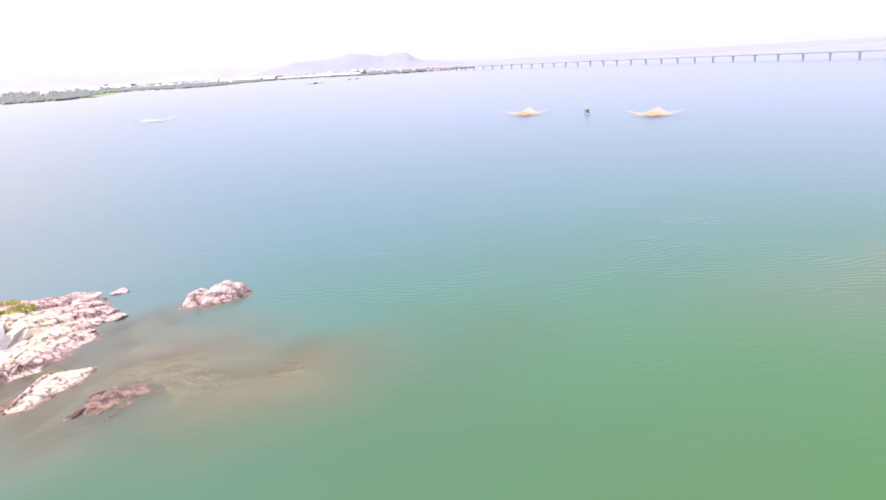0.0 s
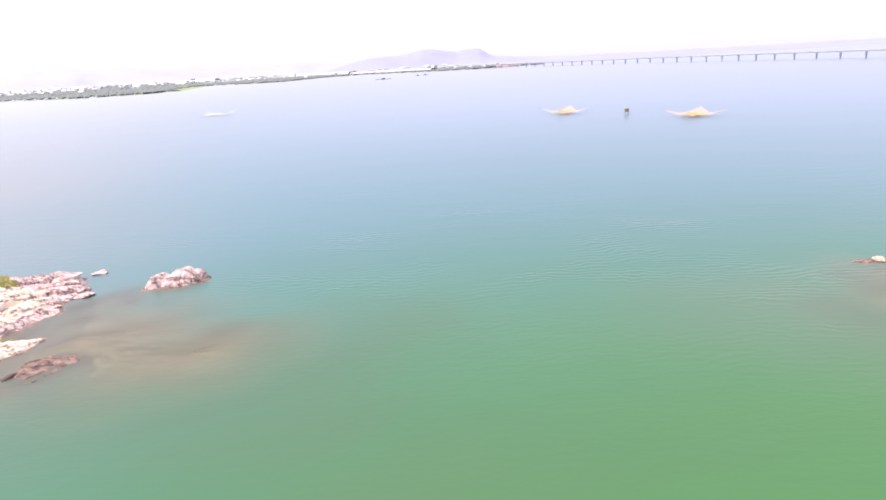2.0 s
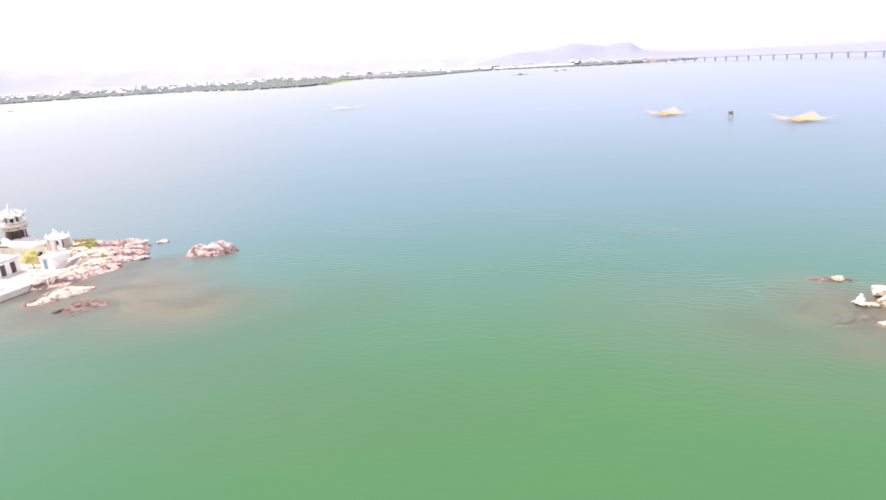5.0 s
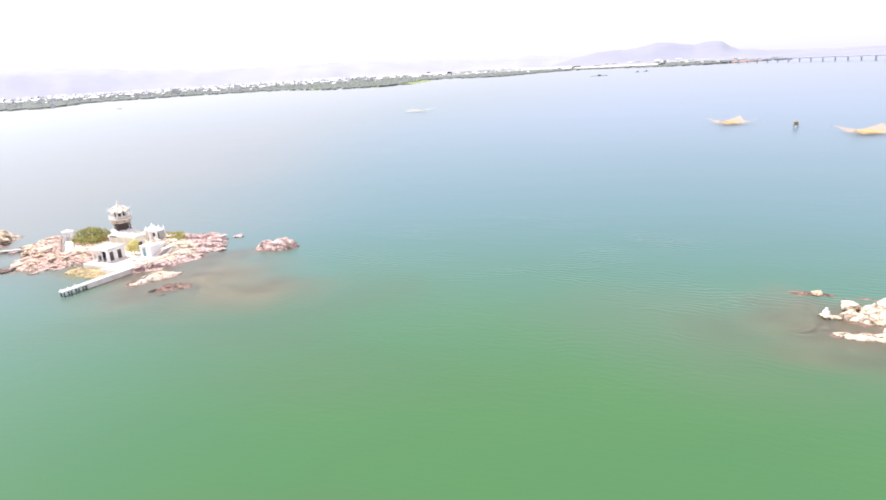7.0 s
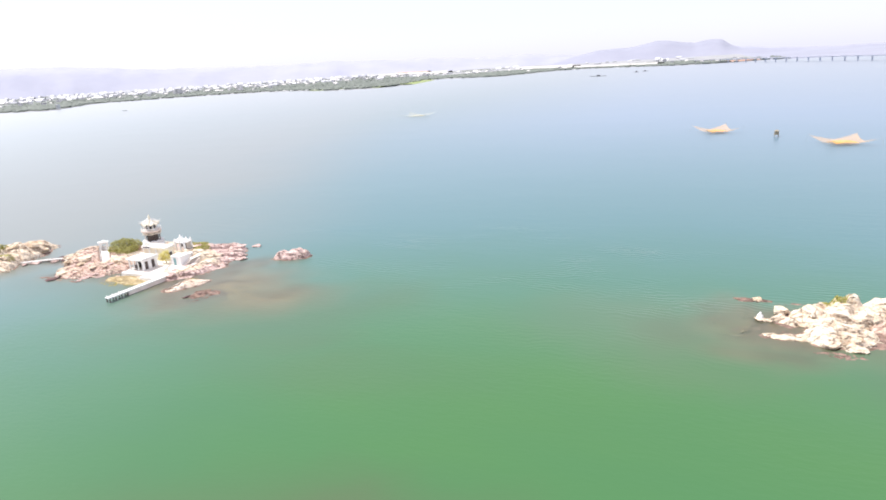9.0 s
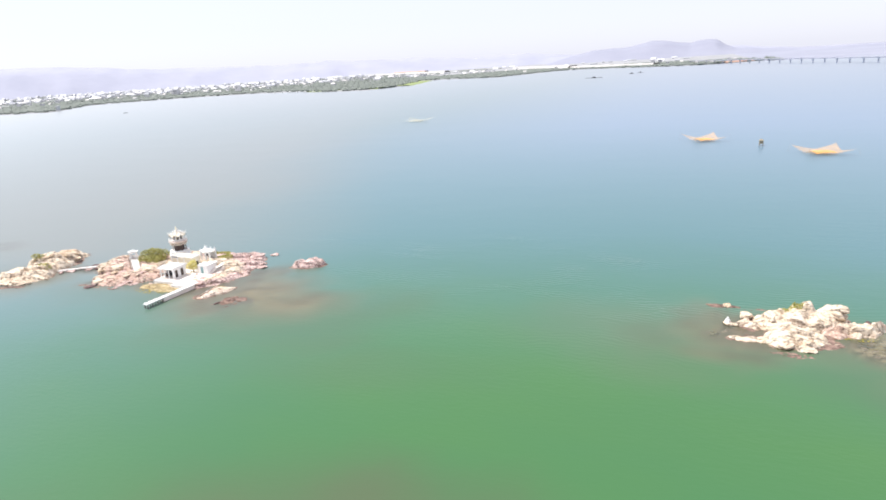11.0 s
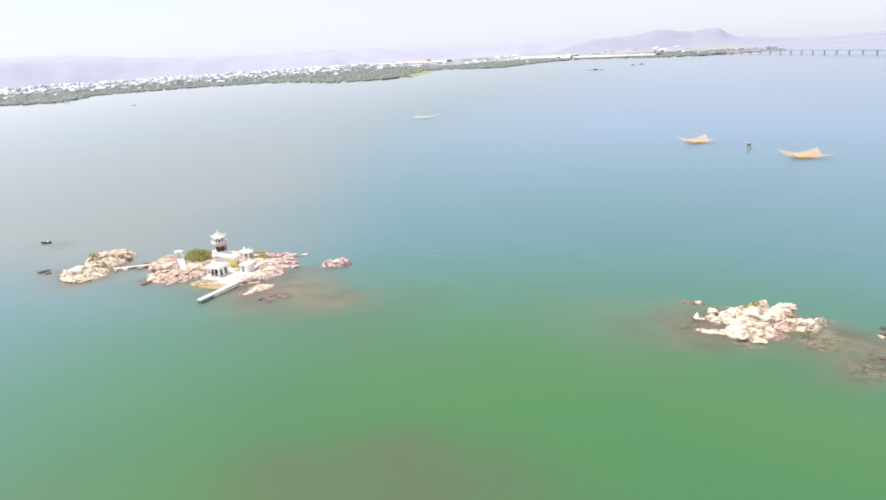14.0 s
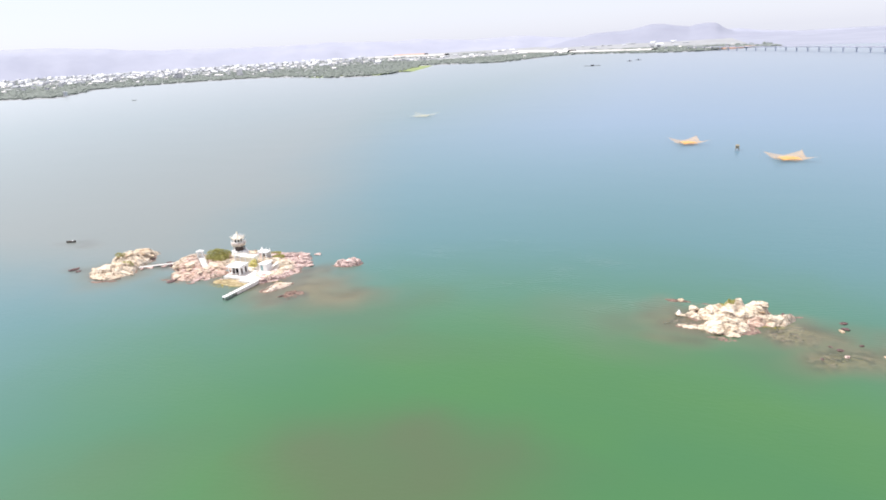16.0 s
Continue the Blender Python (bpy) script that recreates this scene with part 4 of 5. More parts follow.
def build_pagoda():
    top = thing("pagoda_tower", (-74.5, 78.5, 0), "white two-storey pagoda tower with upturned eaves and a gold-white finial", "pagoda")
    t8 = math.pi / 8
    part("base", ring([(3.0, 0.6), (3.0, 2.7), (2.9, 2.8)], 8, t8), CREAM, top)
    part("plinth", ring([(2.75, 2.75), (2.75, 3.1), (2.45, 3.15), (2.45, 3.5), (2.6, 3.6), (2.6, 3.85), (2.2, 3.92)], 8, t8), WHITE, top, "stepped white plinth")
    part("core", ring([(1.4, 3.9), (1.4, 6.2)], 8, t8), BROWN, top, "dark brown lower storey")
    for k in range(8):
        a = t8 + k * math.pi / 4
        c = (1.75 * math.cos(a), 1.75 * math.sin(a))
        part("column", ring([(0.2, 3.9), (0.2, 4.05), (0.13, 4.1), (0.13, 5.75), (0.2, 5.95)], 8, centre=c), PAVING if k % 4 == 1 else BROWN, top)
    part("balcony", ring([(1.6, 5.8), (1.85, 5.92), (2.3, 6.2), (2.5, 6.36), (2.54, 6.54), (2.4, 6.6), (1.3, 6.62)], 8, t8), BLUSH, top, "flaring white balcony ring")
    for k in range(8):
        a0, a1 = t8 + k * math.pi / 4, t8 + (k + 1) * math.pi / 4
        p, q = Vector((2.38 * math.cos(a0), 2.38 * math.sin(a0), 0)), Vector((2.38 * math.cos(a1), 2.38 * math.sin(a1), 0))
        rail = part("railing", rod(p + Vector((0, 0, 7.05)), q + Vector((0, 0, 7.05)), 0.06), WHITE, top)
        for f in (0.0, 0.25, 0.5, 0.75):
            b = p.lerp(q, f)
            part("baluster", rod(b + Vector((0, 0, 6.58)), b + Vector((0, 0, 7.05 + (0.14 if f == 0 else 0))), 0.07 if f == 0 else 0.045), WHITE, rail)
    part("upper_core", ring([(1.15, 6.6), (1.15, 8.25)], 8, t8), CREAM, top)
    for k in range(8):
        a = k * math.pi / 4
        n, s = Vector((math.cos(a), math.sin(a), 0)), Vector((-math.sin(a), math.cos(a), 0))
        bm = bmesh.new()
        add_box(bm, 1.05, 1.1, -0.27, 0.27, 6.75, 7.75)
        bmesh.ops.transform(bm, matrix=pose(0, 0, 0, 0, 0, math.degrees(a)), verts=bm.verts)
        part("window", bm, SHADE, top, "dark panel painted as a shaded arched opening")
        a2 = t8 + k * math.pi / 4
        part("column", ring([(0.11, 6.6), (0.11, 8.15)], 8, centre=(1.45 * math.cos(a2), 1.45 * math.sin(a2))), WHITE, top)
    eave = part("roof", curved_roof(8, 2.1, 7.85, 9.6, 0.6, turn=t8), ROOF_TILE, top, "sun-bleached roof with upturned corners", True)
    skirt = part("lower_eave", curved_roof(8, 2.2, 5.6, 6.1, 0.2, thick=0.1, turn=t8, r_top=1.4), ROOF_TILE, top, "", True)
    for k in range(8):
        a = t8 + k * math.pi / 4
        c, s = math.cos(a), math.sin(a)
        part("hip", rod((0.3 * c, 0.3 * s, 9.3), (2.34 * c, 2.34 * s, 8.42), 0.09, 0.06), WHITE, eave)
        part("eave_horn", rod((2.3 * c, 2.3 * s, 8.36), (2.6 * c, 2.6 * s, 8.75), 0.09, 0.03), WHITE, eave)
    part("finial", ring([(0.3, 9.35), (0.34, 9.5), (0.16, 9.62), (0.28, 9.8), (0.12, 10.0), (0.16, 10.1), (0.02, 10.45)], 10), CREAM, top)


def build_turret():
    top = thing("bell_pavilion", (-64.6, 78.0, 1.3), "white open bell pavilion with pinnacles over a walled lower storey", "pavilion")
    part("floor_slab", box(-1.45, 1.75, -1.35, 1.35, -0.9, 0.0, bevel=0.04), WHITE, top)
    for x in (-1.2, 0.15, 1.5):
        for y in (-1.1, 1.1):
            part("pillar", box(x - 0.2, x + 0.2, y - 0.2, y + 0.2, 0.0, 2.75, bevel=0.03), WHITE, top)
            part("pinnacle", ring([(0.26, 2.95), (0.26, 3.1), (0.12, 3.25), (0.18, 3.45), (0.02, 3.85)], 8, centre=(x, y)), WHITE, top)
    part("back_wall", box(-1.0, -0.05, 0.9, 1.0, 0.0, 2.6), SHADE, top, "dark panel painted as the shade of a recess")
    part("back_wall", box(0.35, 1.3, 0.9, 1.0, 0.0, 2.6), WHITE, top)
    part("lintel", box(-1.45, 1.75, -1.35, 1.35, 2.7, 2.98, bevel=0.04), WHITE, top)
    roof = curved_roof(4, 1.6, 3.0, 4.1, 0.25, turn=math.pi / 4, r_top=0.12)
    bmesh.ops.translate(roof, verts=roof.verts, vec=(-0.5, 0, 0))
    part("roof", roof, WHITE, top, "", True)
    part("spire", ring([(0.18, 4.05), (0.22, 4.18), (0.08, 4.3), (0.02, 4.6)], 8, centre=(-0.5, 0)), WHITE, top)
    part("bell", ring([(0.32, 1.55), (0.28, 1.75), (0.22, 2.1), (0.05, 2.25)], 12, centre=(-0.5, 0)), BROWN, top)

    low = thing("gate_house", (-60.9, 72.6, 0.8), "low white gate house with a faded teal door", "gate house")
    part("wall", box(-0.2, 2.6, -2.2, 0.2, 0, 2.1), WHITE, low)
    part("link_wall", box(-1.2, 0.9, 0.2, 3.6, 0, 1.5), WHITE, low)
    part("coping", box(-0.3, 2.7, -2.32, 0.3, 2.1, 2.22, bevel=0.03), WHITE, low)
    door = part("door", box(0.5, 1.35, -2.26, -2.16, 0.0, 1.75), TEAL, low, "faded teal door")
    part("jamb", box(0.38, 0.5, -2.3, -2.14, 0, 1.87), WHITE, door)
    part("jamb", box(1.35, 1.47, -2.3, -2.14, 0, 1.87), WHITE, door)
    part("lintel", box(0.38, 1.47, -2.3, -2.14, 1.75, 1.87), WHITE, door)
    for k in range(6):
        part("stair_step", box(2.6, 3.6, -2.0 + 0.4 * k, 2.6, -0.1 + 0.17 * k, 0.17 + 0.17 * k, bevel=0.01), PAVING, low)


def build_gate():
    top = thing("hill_gate", (-88.4, 75.5, 1.35), "small white arched gate on the rocks with steps below", "gate")
    face = pose(0, 0, 0, 0, 0, 38)
    for name, spec in (("post", (-1.0, -0.45, -0.35, 0.35, 0, 1.7)), ("post", (0.45, 1.0, -0.35, 0.35, 0, 1.7)), ("lintel", (-1.05, 1.05, -0.4, 0.4, 1.7, 2.05)), ("roof", (-1.25, 1.25, -0.55, 0.55, 2.05, 2.22)), ("back_wall", (-0.45, 0.45, 0.25, 0.35, 0, 0.8))):
        part(name, box(*spec, bevel=0.04), WHITE, top).matrix_basis = face
    part("roof_ridge", ring([(0.8, 2.2), (0.6, 2.38), (0.1, 2.6)], 4, math.pi / 4), WHITE, top).matrix_basis = face
    down = pose(0.3, -0.3, 0, 0, 0, -39.8)
    for k in range(13):
        x, z = 0.1 + 0.58 * k, 0.06 - 0.085 * k
        part("step", box(x, x + 0.6, -0.8, 0.8, z - 0.6, z, bevel=0.02), WHITE, top).matrix_basis = down
        if k % 2 == 0:
            for side in (-1.0, 1.0):
                part("baluster", box(x, x + 0.24, side - 0.12, side + 0.12, z - 0.5, z + 0.8, bevel=0.02), WHITE, top).matrix_basis = down


def build_footbridge():
    a, b = Vector((-104.3, 64.6, 0.75)), Vector((-94.5, 71.0, 1.0))
    top = thing("footbridge", (-99.4, 67.8, 0), "low narrow concrete footbridge joining two islets", "footbridge")
    top.location.z = -0.38
    d = (b - a)
    turn = math.degrees(math.atan2(d.y, d.x))
    for name, spec, mat in (("deck", (-5.9, 5.9, -0.4, 0.4, 0.72, 0.88), PAVING), ("kerb", (-5.9, 5.9, -0.46, -0.34, 0.86, 0.98), WHITE), ("kerb", (-5.9, 5.9, 0.34, 0.46, 0.86, 0.98), WHITE)):
        part(name, box(*spec, bevel=0.02), mat, top).matrix_basis = pose(0, 0, 0, 0, 0, turn)
    for f in (-4, -1.5, 1.2, 3.8):
        part("pier", box(f - 0.2, f + 0.2, -0.35, 0.35, -2.0, 0.72, bevel=0.03), PAVING, top).matrix_basis = pose(0, 0, 0, 0, 0, turn)
    for n, (x, y, r) in enumerate([(-101.2, 65.9, 1.0), (-99.0, 69.4, 0.9), (-97.2, 68.0, 0.8), (-98.4, 71.2, 1.0), (-103.0, 64.4, 0.8), (-95.6, 69.4, 0.9), (-100.6, 68.6, 0.7), (-96.6, 71.8, 0.7)]):
        tagged(boulder("wet" if n % 2 else "pink", n, x, y, 0.15, r, 30 * n, 1.4, 0.6), "low rock beside the footbridge", "rock", "loose rocks").name = "rock"


build_jetty()
build_terrace()
build_hall()
build_podium()
build_pagoda()
build_turret()
build_gate()
build_footbridge()
gen = random.Random(77)
for n in range(16):
    tagged(boulder(("tan", "pink", "cream")[n % 3], n, -69.6 + 0.6 * n + gen.uniform(-0.2, 0.2), 62.7 - gen.uniform(0, 0.7), 0.2, gen.uniform(0.35, 0.75), gen.uniform(0, 180), 1.3, 0.6), "low rock against the terrace wall", "rock", "terrace rocks").name = "rock"
for n, (x, y, r) in enumerate([(-58.6, 66.4, 0.8), (-57.4, 67.6, 1.0), (-56.4, 65.6, 0.9), (-55.6, 67.2, 1.1), (-59.8, 67.8, 0.6), (-61.0, 69.2, 0.6), (-55.2, 69.4, 1.2), (-56.6, 70.6, 0.9), (-55.0, 64.2, 0.9), (-57.0, 63.4, 0.6)]):
    tagged(boulder("pink" if n % 3 else "cream", n, x, y, 0.78, r, gen.uniform(0, 180), 1.3, 0.6), "pink granite boulder breaking through the terrace paving", "rock", "terrace rocks").name = "rock"

# small white statue on the eastern islet's outer rock
tagged(part("statue", ring([(0.5, 0.15), (0.5, 0.3), (0.44, 0.34), (0.46, 0.55), (0.34, 0.8), (0.16, 0.88), (0.2, 1.02), (0.15, 1.16), (0.03, 1.22)], 12, centre=(59.6, 69.5)), WHITE, None, "", True), "small white statue on a low rock", "statue")

# vegetation of the islets
shrub((-80.2, 75.6, 1.9), [(-3.2, -0.4, 1.2, 1.5, 1.5, 1.3, 420), (-1.6, 0.3, 1.5, 1.8, 1.8, 1.4, 560), (0.3, 0.0, 1.6, 1.9, 1.8, 1.4, 600), (2.2, 0.4, 1.4, 1.7, 1.7, 1.3, 480), (3.4, -1.2, 0.9, 1.2, 1.2, 1.0, 260), (0.5, -1.8, 0.7, 2.6, 1.0, 0.8, 320), (-2.6, -2.2, 0.6, 1.6, 1.2, 0.9, 320), (0.2, -2.9, 0.5, 2.2, 1.1, 0.8, 340), (2.6, -2.4, 0.6, 1.4, 1.1, 0.8, 260)], 0.2, LEAF_GREEN, "dense olive-green shrub thicket behind the shrine", "shrub", 21, 12)
shrub((-80.0, 72.8, 1.3), [(-2.2, 0, 0.5, 1.5, 0.8, 0.6, 160), (0.4, -0.2, 0.4, 1.6, 0.8, 0.6, 160), (2.6, -0.4, 0.3, 1.2, 0.7, 0.5, 110)], 0.16, GRASS, "dry brownish low scrub at the foot of the thicket", "shrub", 22, 8)
shrub((-63.7, 71.2, 0.8), [(0, 0, 2.0, 1.3, 1.2, 0.9, 420), (0.8, -0.4, 1.4, 0.9, 0.8, 0.7, 200), (-0.8, -0.3, 1.3, 0.9, 0.8, 0.7, 190), (0.1, 0.4, 2.6, 0.7, 0.7, 0.5, 130)], 0.17, LEAF_YELLOW, "small yellow-flowering tree beside the cream wall", "tree", 23, 3, 0.08, "tree", "crown")
shrub((-77.9, 74.9, 1.4), [(0, 0, 1.3, 0.8, 0.7, 0.9, 160)], 0.14, LEAF_YELLOW, "orange-yellow flowering bush by the pagoda base", "shrub", 24, 3)
shrub((-114.6, 66.6, 2.4), [(0, 0, 1.0, 1.3, 1.1, 0.9, 260), (1.3, 0.5, 0.9, 1.0, 0.9, 0.8, 180)], 0.17, LEAF_GREEN, "dark green bush between the boulders", "shrub", 25, 4)
grass_patch("grass", -60.5, 79.6, 2.4, 1.4, 2.4, 520, 0.24, GRASS, "yellow-green grass patch on the rock", 26, main_ground)
grass_patch("grass", -67.0, 83.5, 5.0, 2.0, 2.4, 500, 0.32, GRASS, "yellow-green grass along the back of the islet", 27, main_ground)
grass_patch("grass", 69.9, 73.1, 1.8, 0.9, 2.4, 340, 0.24, GRASS, "thin green grass below the summit rock", 28, east_ground)
grass_patch("grass", -107.5, 63.5, 2.2, 1.2, 2.4, 160, 0.26, GRASS, "sparse dry grass among the boulders", 29, west_ground)


def weed_bed(cx, cy, rx, ry, seed):
    """Fronds lying in the surface."""
    gen = random.Random(seed)
    bm = bmesh.new()
    for _ in range(int(24 * rx * ry)):
        a, r = gen.uniform(0, 6.283), math.sqrt(gen.random())
        x, y, t, s = cx + rx * r * math.cos(a), cy + ry * r * math.sin(a), gen.uniform(0, 3.14), gen.uniform(0.15, 0.45)
        u, v = Vector((math.cos(t), math.sin(t), 0)) * s, Vector((-math.sin(t), math.cos(t), gen.uniform(-0.2, 0.2))) * s * 0.35
        p = Vector((x, y, gen.uniform(-0.06, 0.05)))
        bm.faces.new([bm.verts.new(p + u * i + v * j) for i, j in ((-1, 0), (0, -1), (1, 0), (0, 1))])
    tagged(part("weed", bm, ALGAE), "yellow-green weed floating in the shallow water", "seaweed", kind="stuff")


weed_bed(-65.0, 59.4, 5.2, 2.2, 31)
weed_bed(-50.6, 65.2, 1.8, 0.7, 32)
weed_bed(78.4, 67.4, 3.2, 0.9, 33)
for n, (cx, cy, rx, ry, count) in enumerate([(91, 57, 12, 8, 150), (83, 63, 8, 5, 70), (70, 57.5, 6, 2, 24), (58, 72, 7, 5, 30), (58, 63, 6, 4, 24), (-108, 53, 9, 2.5, 24)]):
    gen = random.Random(60 + n)
    reef = thing("submerged_stones", (cx, cy, 0), "scattered submerged stones seen through shallow water", "stones", "submerged stones")
    for k in range(count):
        a, q = gen.uniform(0, 6.283), math.sqrt(gen.random())
        r = gen.uniform(0.25, 0.8)
        boulder(("tan", "wet", "pink", "tan", "cream")[k % 5], k, rx * q * math.cos(a), ry * q * math.sin(a), -0.3 - 0.3 * r, r, gen.uniform(0, 180), 1.2, 0.6, reef).name = "stone"


# ---- lift nets, stilt hut and boats on the open water ----
def net_material(name, colour, cover):
    m, n, l, b = nodes_of(name)
    tex = add_noise(n, l, 0.5, 4.0)
    c = add_ramp(n, l, tex.outputs[0], [(0.3, tuple(v * 0.75 for v in colour)), (0.7, colour)]).outputs[0]
    l.new(c, b.inputs["Base Color"])
    b.inputs["Roughness"].default_value = 0.8
    b.inputs["Alpha"].default_value = cover
    return m


def lift_net(x, y, half, corner, sag, turn, material, bag_material, label):
    top = thing("lift_net", (x, y, 0), label, "fishing net", "lift nets")
    top.rotation_euler = (0, 0, radians(turn))
    bm = bmesh.new()
    n = 14
    grid = []
    for i in range(n + 1):
        line = []
        for j in range(n + 1):
            u, v = 2 * i / n - 1, 2 * j / n - 1
            pull = 1 - 0.16 * (1 - u * u) * abs(v) ** 3 - 0.16 * (1 - v * v) * abs(u) ** 3
            r = max(abs(u), abs(v))
            edge = (u * u * v * v) ** 0.8
            z = sag + (corner - sag) * (0.25 * r * r + 0.75 * edge)
            line.append(bm.verts.new((u * half * pull, v * half * pull, z)))
        grid.append(line)
    for i in range(n):
        for j in range(n):
            bm.faces.new((grid[i][j], grid[i + 1][j], grid[i + 1][j + 1], grid[i][j + 1]))
    part("netting", bm, material, top, "", True)
    bag = bmesh.new()
    grid = [[bag.verts.new((u / 4 * half * 0.46, v / 4 * half * 0.46, sag + 0.12 + 0.9 * (1 - (u * u + v * v) / 32) + 0.25 * noise.noise(Vector((u, v, x))))) for v in range(-4, 5)] for u in range(-4, 5)]
    for i in range(8):
        for j in range(8):
            bag.faces.new((grid[i][j], grid[i + 1][j], grid[i + 1][j + 1], grid[i][j + 1]))
    part("gathered_bag", bag, bag_material, top, "bunched netting at the middle", True)
    for sx in (-1, 1):
        for sy in (-1, 1):
            foot, head = Vector((sx * half * 1.12, sy * half * 1.12, -1.5)), Vector((sx * half * 1.02, sy * half * 1.02, corner + 0.8))
            part("pole", rod(foot, head, 0.035, 0.025), POLE, top)
            part("rope", rod((sx * half * 0.99, sy * half * 0.99, corner), head, 0.02), POLE, top)


NET_ORANGE = net_material("orange_netting", (0.93, 0.52, 0.15), 0.27)
NET_PALE = net_material("pale_netting", (0.75, 0.68, 0.45), 0.12)
BAG_ORANGE = net_material("bunched_orange_netting", (0.93, 0.45, 0.08), 0.55)
BAG_PALE = net_material("bunched_pale_netting", (0.8, 0.68, 0.36), 0.22)
lift_net(59.5, 312, 8.8, 3.2, 0.5, 24, NET_ORANGE, BAG_ORANGE, "orange square lift net hung on four poles over the water")
lift_net(106, 266, 9.4, 3.0, 0.5, 14, NET_ORANGE, BAG_ORANGE, "yellow square lift net hung on four poles over the water")
lift_net(-173, 463, 13.0, 3.2, 0.5, 0, NET_PALE, BAG_PALE, "pale square lift net low over the water")


def stilt_hut(x, y, label, wall=BROWN, roof=BAMBOO, size=1.4, group=""):
    top = thing("stilt_hut", (x, y, 0), label, "hut", group)
    s = size
    for a in (-1, 1):
        for b in (-1, 1):
            part("stilt", rod((a * s, b * s, -1.5), (a * s * 0.9, b * s * 0.9, 1.2), 0.08), BAMBOO, top)
    part("platform", box(-1.25 * s, 1.25 * s, -1.25 * s, 1.25 * s, 1.1, 1.25), BAMBOO, top)
    part("wall", box(-s, s, -s, s, 1.25, 2.6), wall, top)
    part("roof", ring([(1.75 * s, 2.55), (1.75 * s, 2.65), (0.2, 3.3)], 4, math.pi / 4), roof, top)


stilt_hut(84.3, 292, "small grey stilt hut tending the lift nets", BAMBOO, BAMBOO, 0.85)


def small_boat(x, y, turn, length, label, name="boat"):
    top = thing(name, (x, y, 0), label, "boat", "boats")
    top.rotation_euler = (0, 0, radians(turn))
    bm = bmesh.new()
    rings = []
    for i in range(9):
        f = i / 8 * 2 - 1
        w = length * 0.17 * max(1 - abs(f) ** 2.4, 0.04)
        lift = 0.12 * length * 0.35 * f * f
        rings.append([bm.verts.new((f * length / 2, a * w, z + lift)) for a, z in ((-1.0, 0.5), (-0.75, 0.05), (0, -0.2), (0.75, 0.05), (1.0, 0.5), (0.86, 0.5), (0.6, 0.12), (0, 0.05), (-0.6, 0.12), (-0.86, 0.5))])
    for a, b in zip(rings, rings[1:]):
        for k in range(10):
            bm.faces.new((a[k], a[(k + 1) % 10], b[(k + 1) % 10], b[k]))
    bm.faces.new(rings[0])
    bm.faces.new(rings[-1][::-1])
    part("hull", bm, BROWN, top, "dark tarred hull")
    for f in (-0.25, 0.1, 0.3):
        part("thwart", box(f * length - 0.1, f * length + 0.1, -0.14 * length, 0.14 * length, 0.36, 0.42), BAMBOO, top)
    part("bundle", ring([(0.35, 0.2), (0.4, 0.5), (0.2, 0.8)], 8, centre=(0.15 * length, 0)), WHITE, top, "white bundle")


small_boat(-157.5, 82.2, 25, 3.6, "small dark boat moored off the western islet")
small_boat(-855, 763, 10, 9.0, "dark boat far out before the wooded shore")
for x, y, turn, length in ((-141, 1324, 5, 34), (-78, 1480, -20, 12), (-62, 1520, 10, 14)):
    raft = thing("fishing_raft", (x, y, 0), "long low dark fish-farm raft on the open lagoon", "raft", "rafts")
    raft.rotation_euler = (0, 0, radians(turn))
    part("deck", box(-length / 2, length / 2, -2.5, 2.5, 0.1, 0.6, bevel=0.1), BROWN, raft)
    part("shed", box(-length * 0.1, length * 0.1, -1.5, 1.5, 0.6, 2.4, bevel=0.1), SHADE, raft)


# ---- the bridge ----
def build_bridge():
    def at(y):
        u = (y - 1250) / 500
        return Vector((436 - 162 * u - 44.3 * u * u, y, 0))
    fine = [at(2080 - 2 * k) for k in range(900)]
    marks, run = [fine[0]], 0.0
    for a, b in zip(fine, fine[1:]):
        run += (b - a).length
        if run >= 41:
            marks.append(b)
            run = 0.0
    top = thing("road_bridge", (0, 0, 0), "long low concrete road bridge on evenly spaced piers", "bridge")
    for a, b in zip(marks, marks[1:]):
        d = (b - a).normalized()
        s = Vector((-d.y, d.x, 0))
        bm = bmesh.new()
        low, high, wide = 8.7, 9.7, 4.8
        rings = [[bm.verts.new(p + s * u + Vector((0, 0, z))) for u, z in ((-wide, high), (-wide, high - 0.5), (-wide * 0.5, low), (wide * 0.5, low), (wide, high - 0.5), (wide, high))] for p in (a, b)]
        for k in range(6):
            bm.faces.new((rings[0][k], rings[0][(k + 1) % 6], rings[1][(k + 1) % 6], rings[1][k]))
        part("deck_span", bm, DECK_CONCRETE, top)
        bm = bmesh.new()
        add_box(bm, -0.4, 0.4, -1.6, 1.6, -1.5, 7.4, bevel=0.2)
        add_box(bm, -0.5, 0.5, -3.0, 3.0, 7.9, 8.6, bevel=0.15)
        pier = part("pier", bm, CONCRETE, top)
        pier.matrix_basis = pose(a.x, a.y, 0, 0, 0, math.degrees(math.atan2(d.y, d.x)))
        for side in (-1, 1):
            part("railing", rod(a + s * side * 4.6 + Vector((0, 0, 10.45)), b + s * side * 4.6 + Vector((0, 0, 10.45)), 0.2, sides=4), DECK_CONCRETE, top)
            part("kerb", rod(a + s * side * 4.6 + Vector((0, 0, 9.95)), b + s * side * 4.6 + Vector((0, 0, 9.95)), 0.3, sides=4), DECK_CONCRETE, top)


build_bridge()

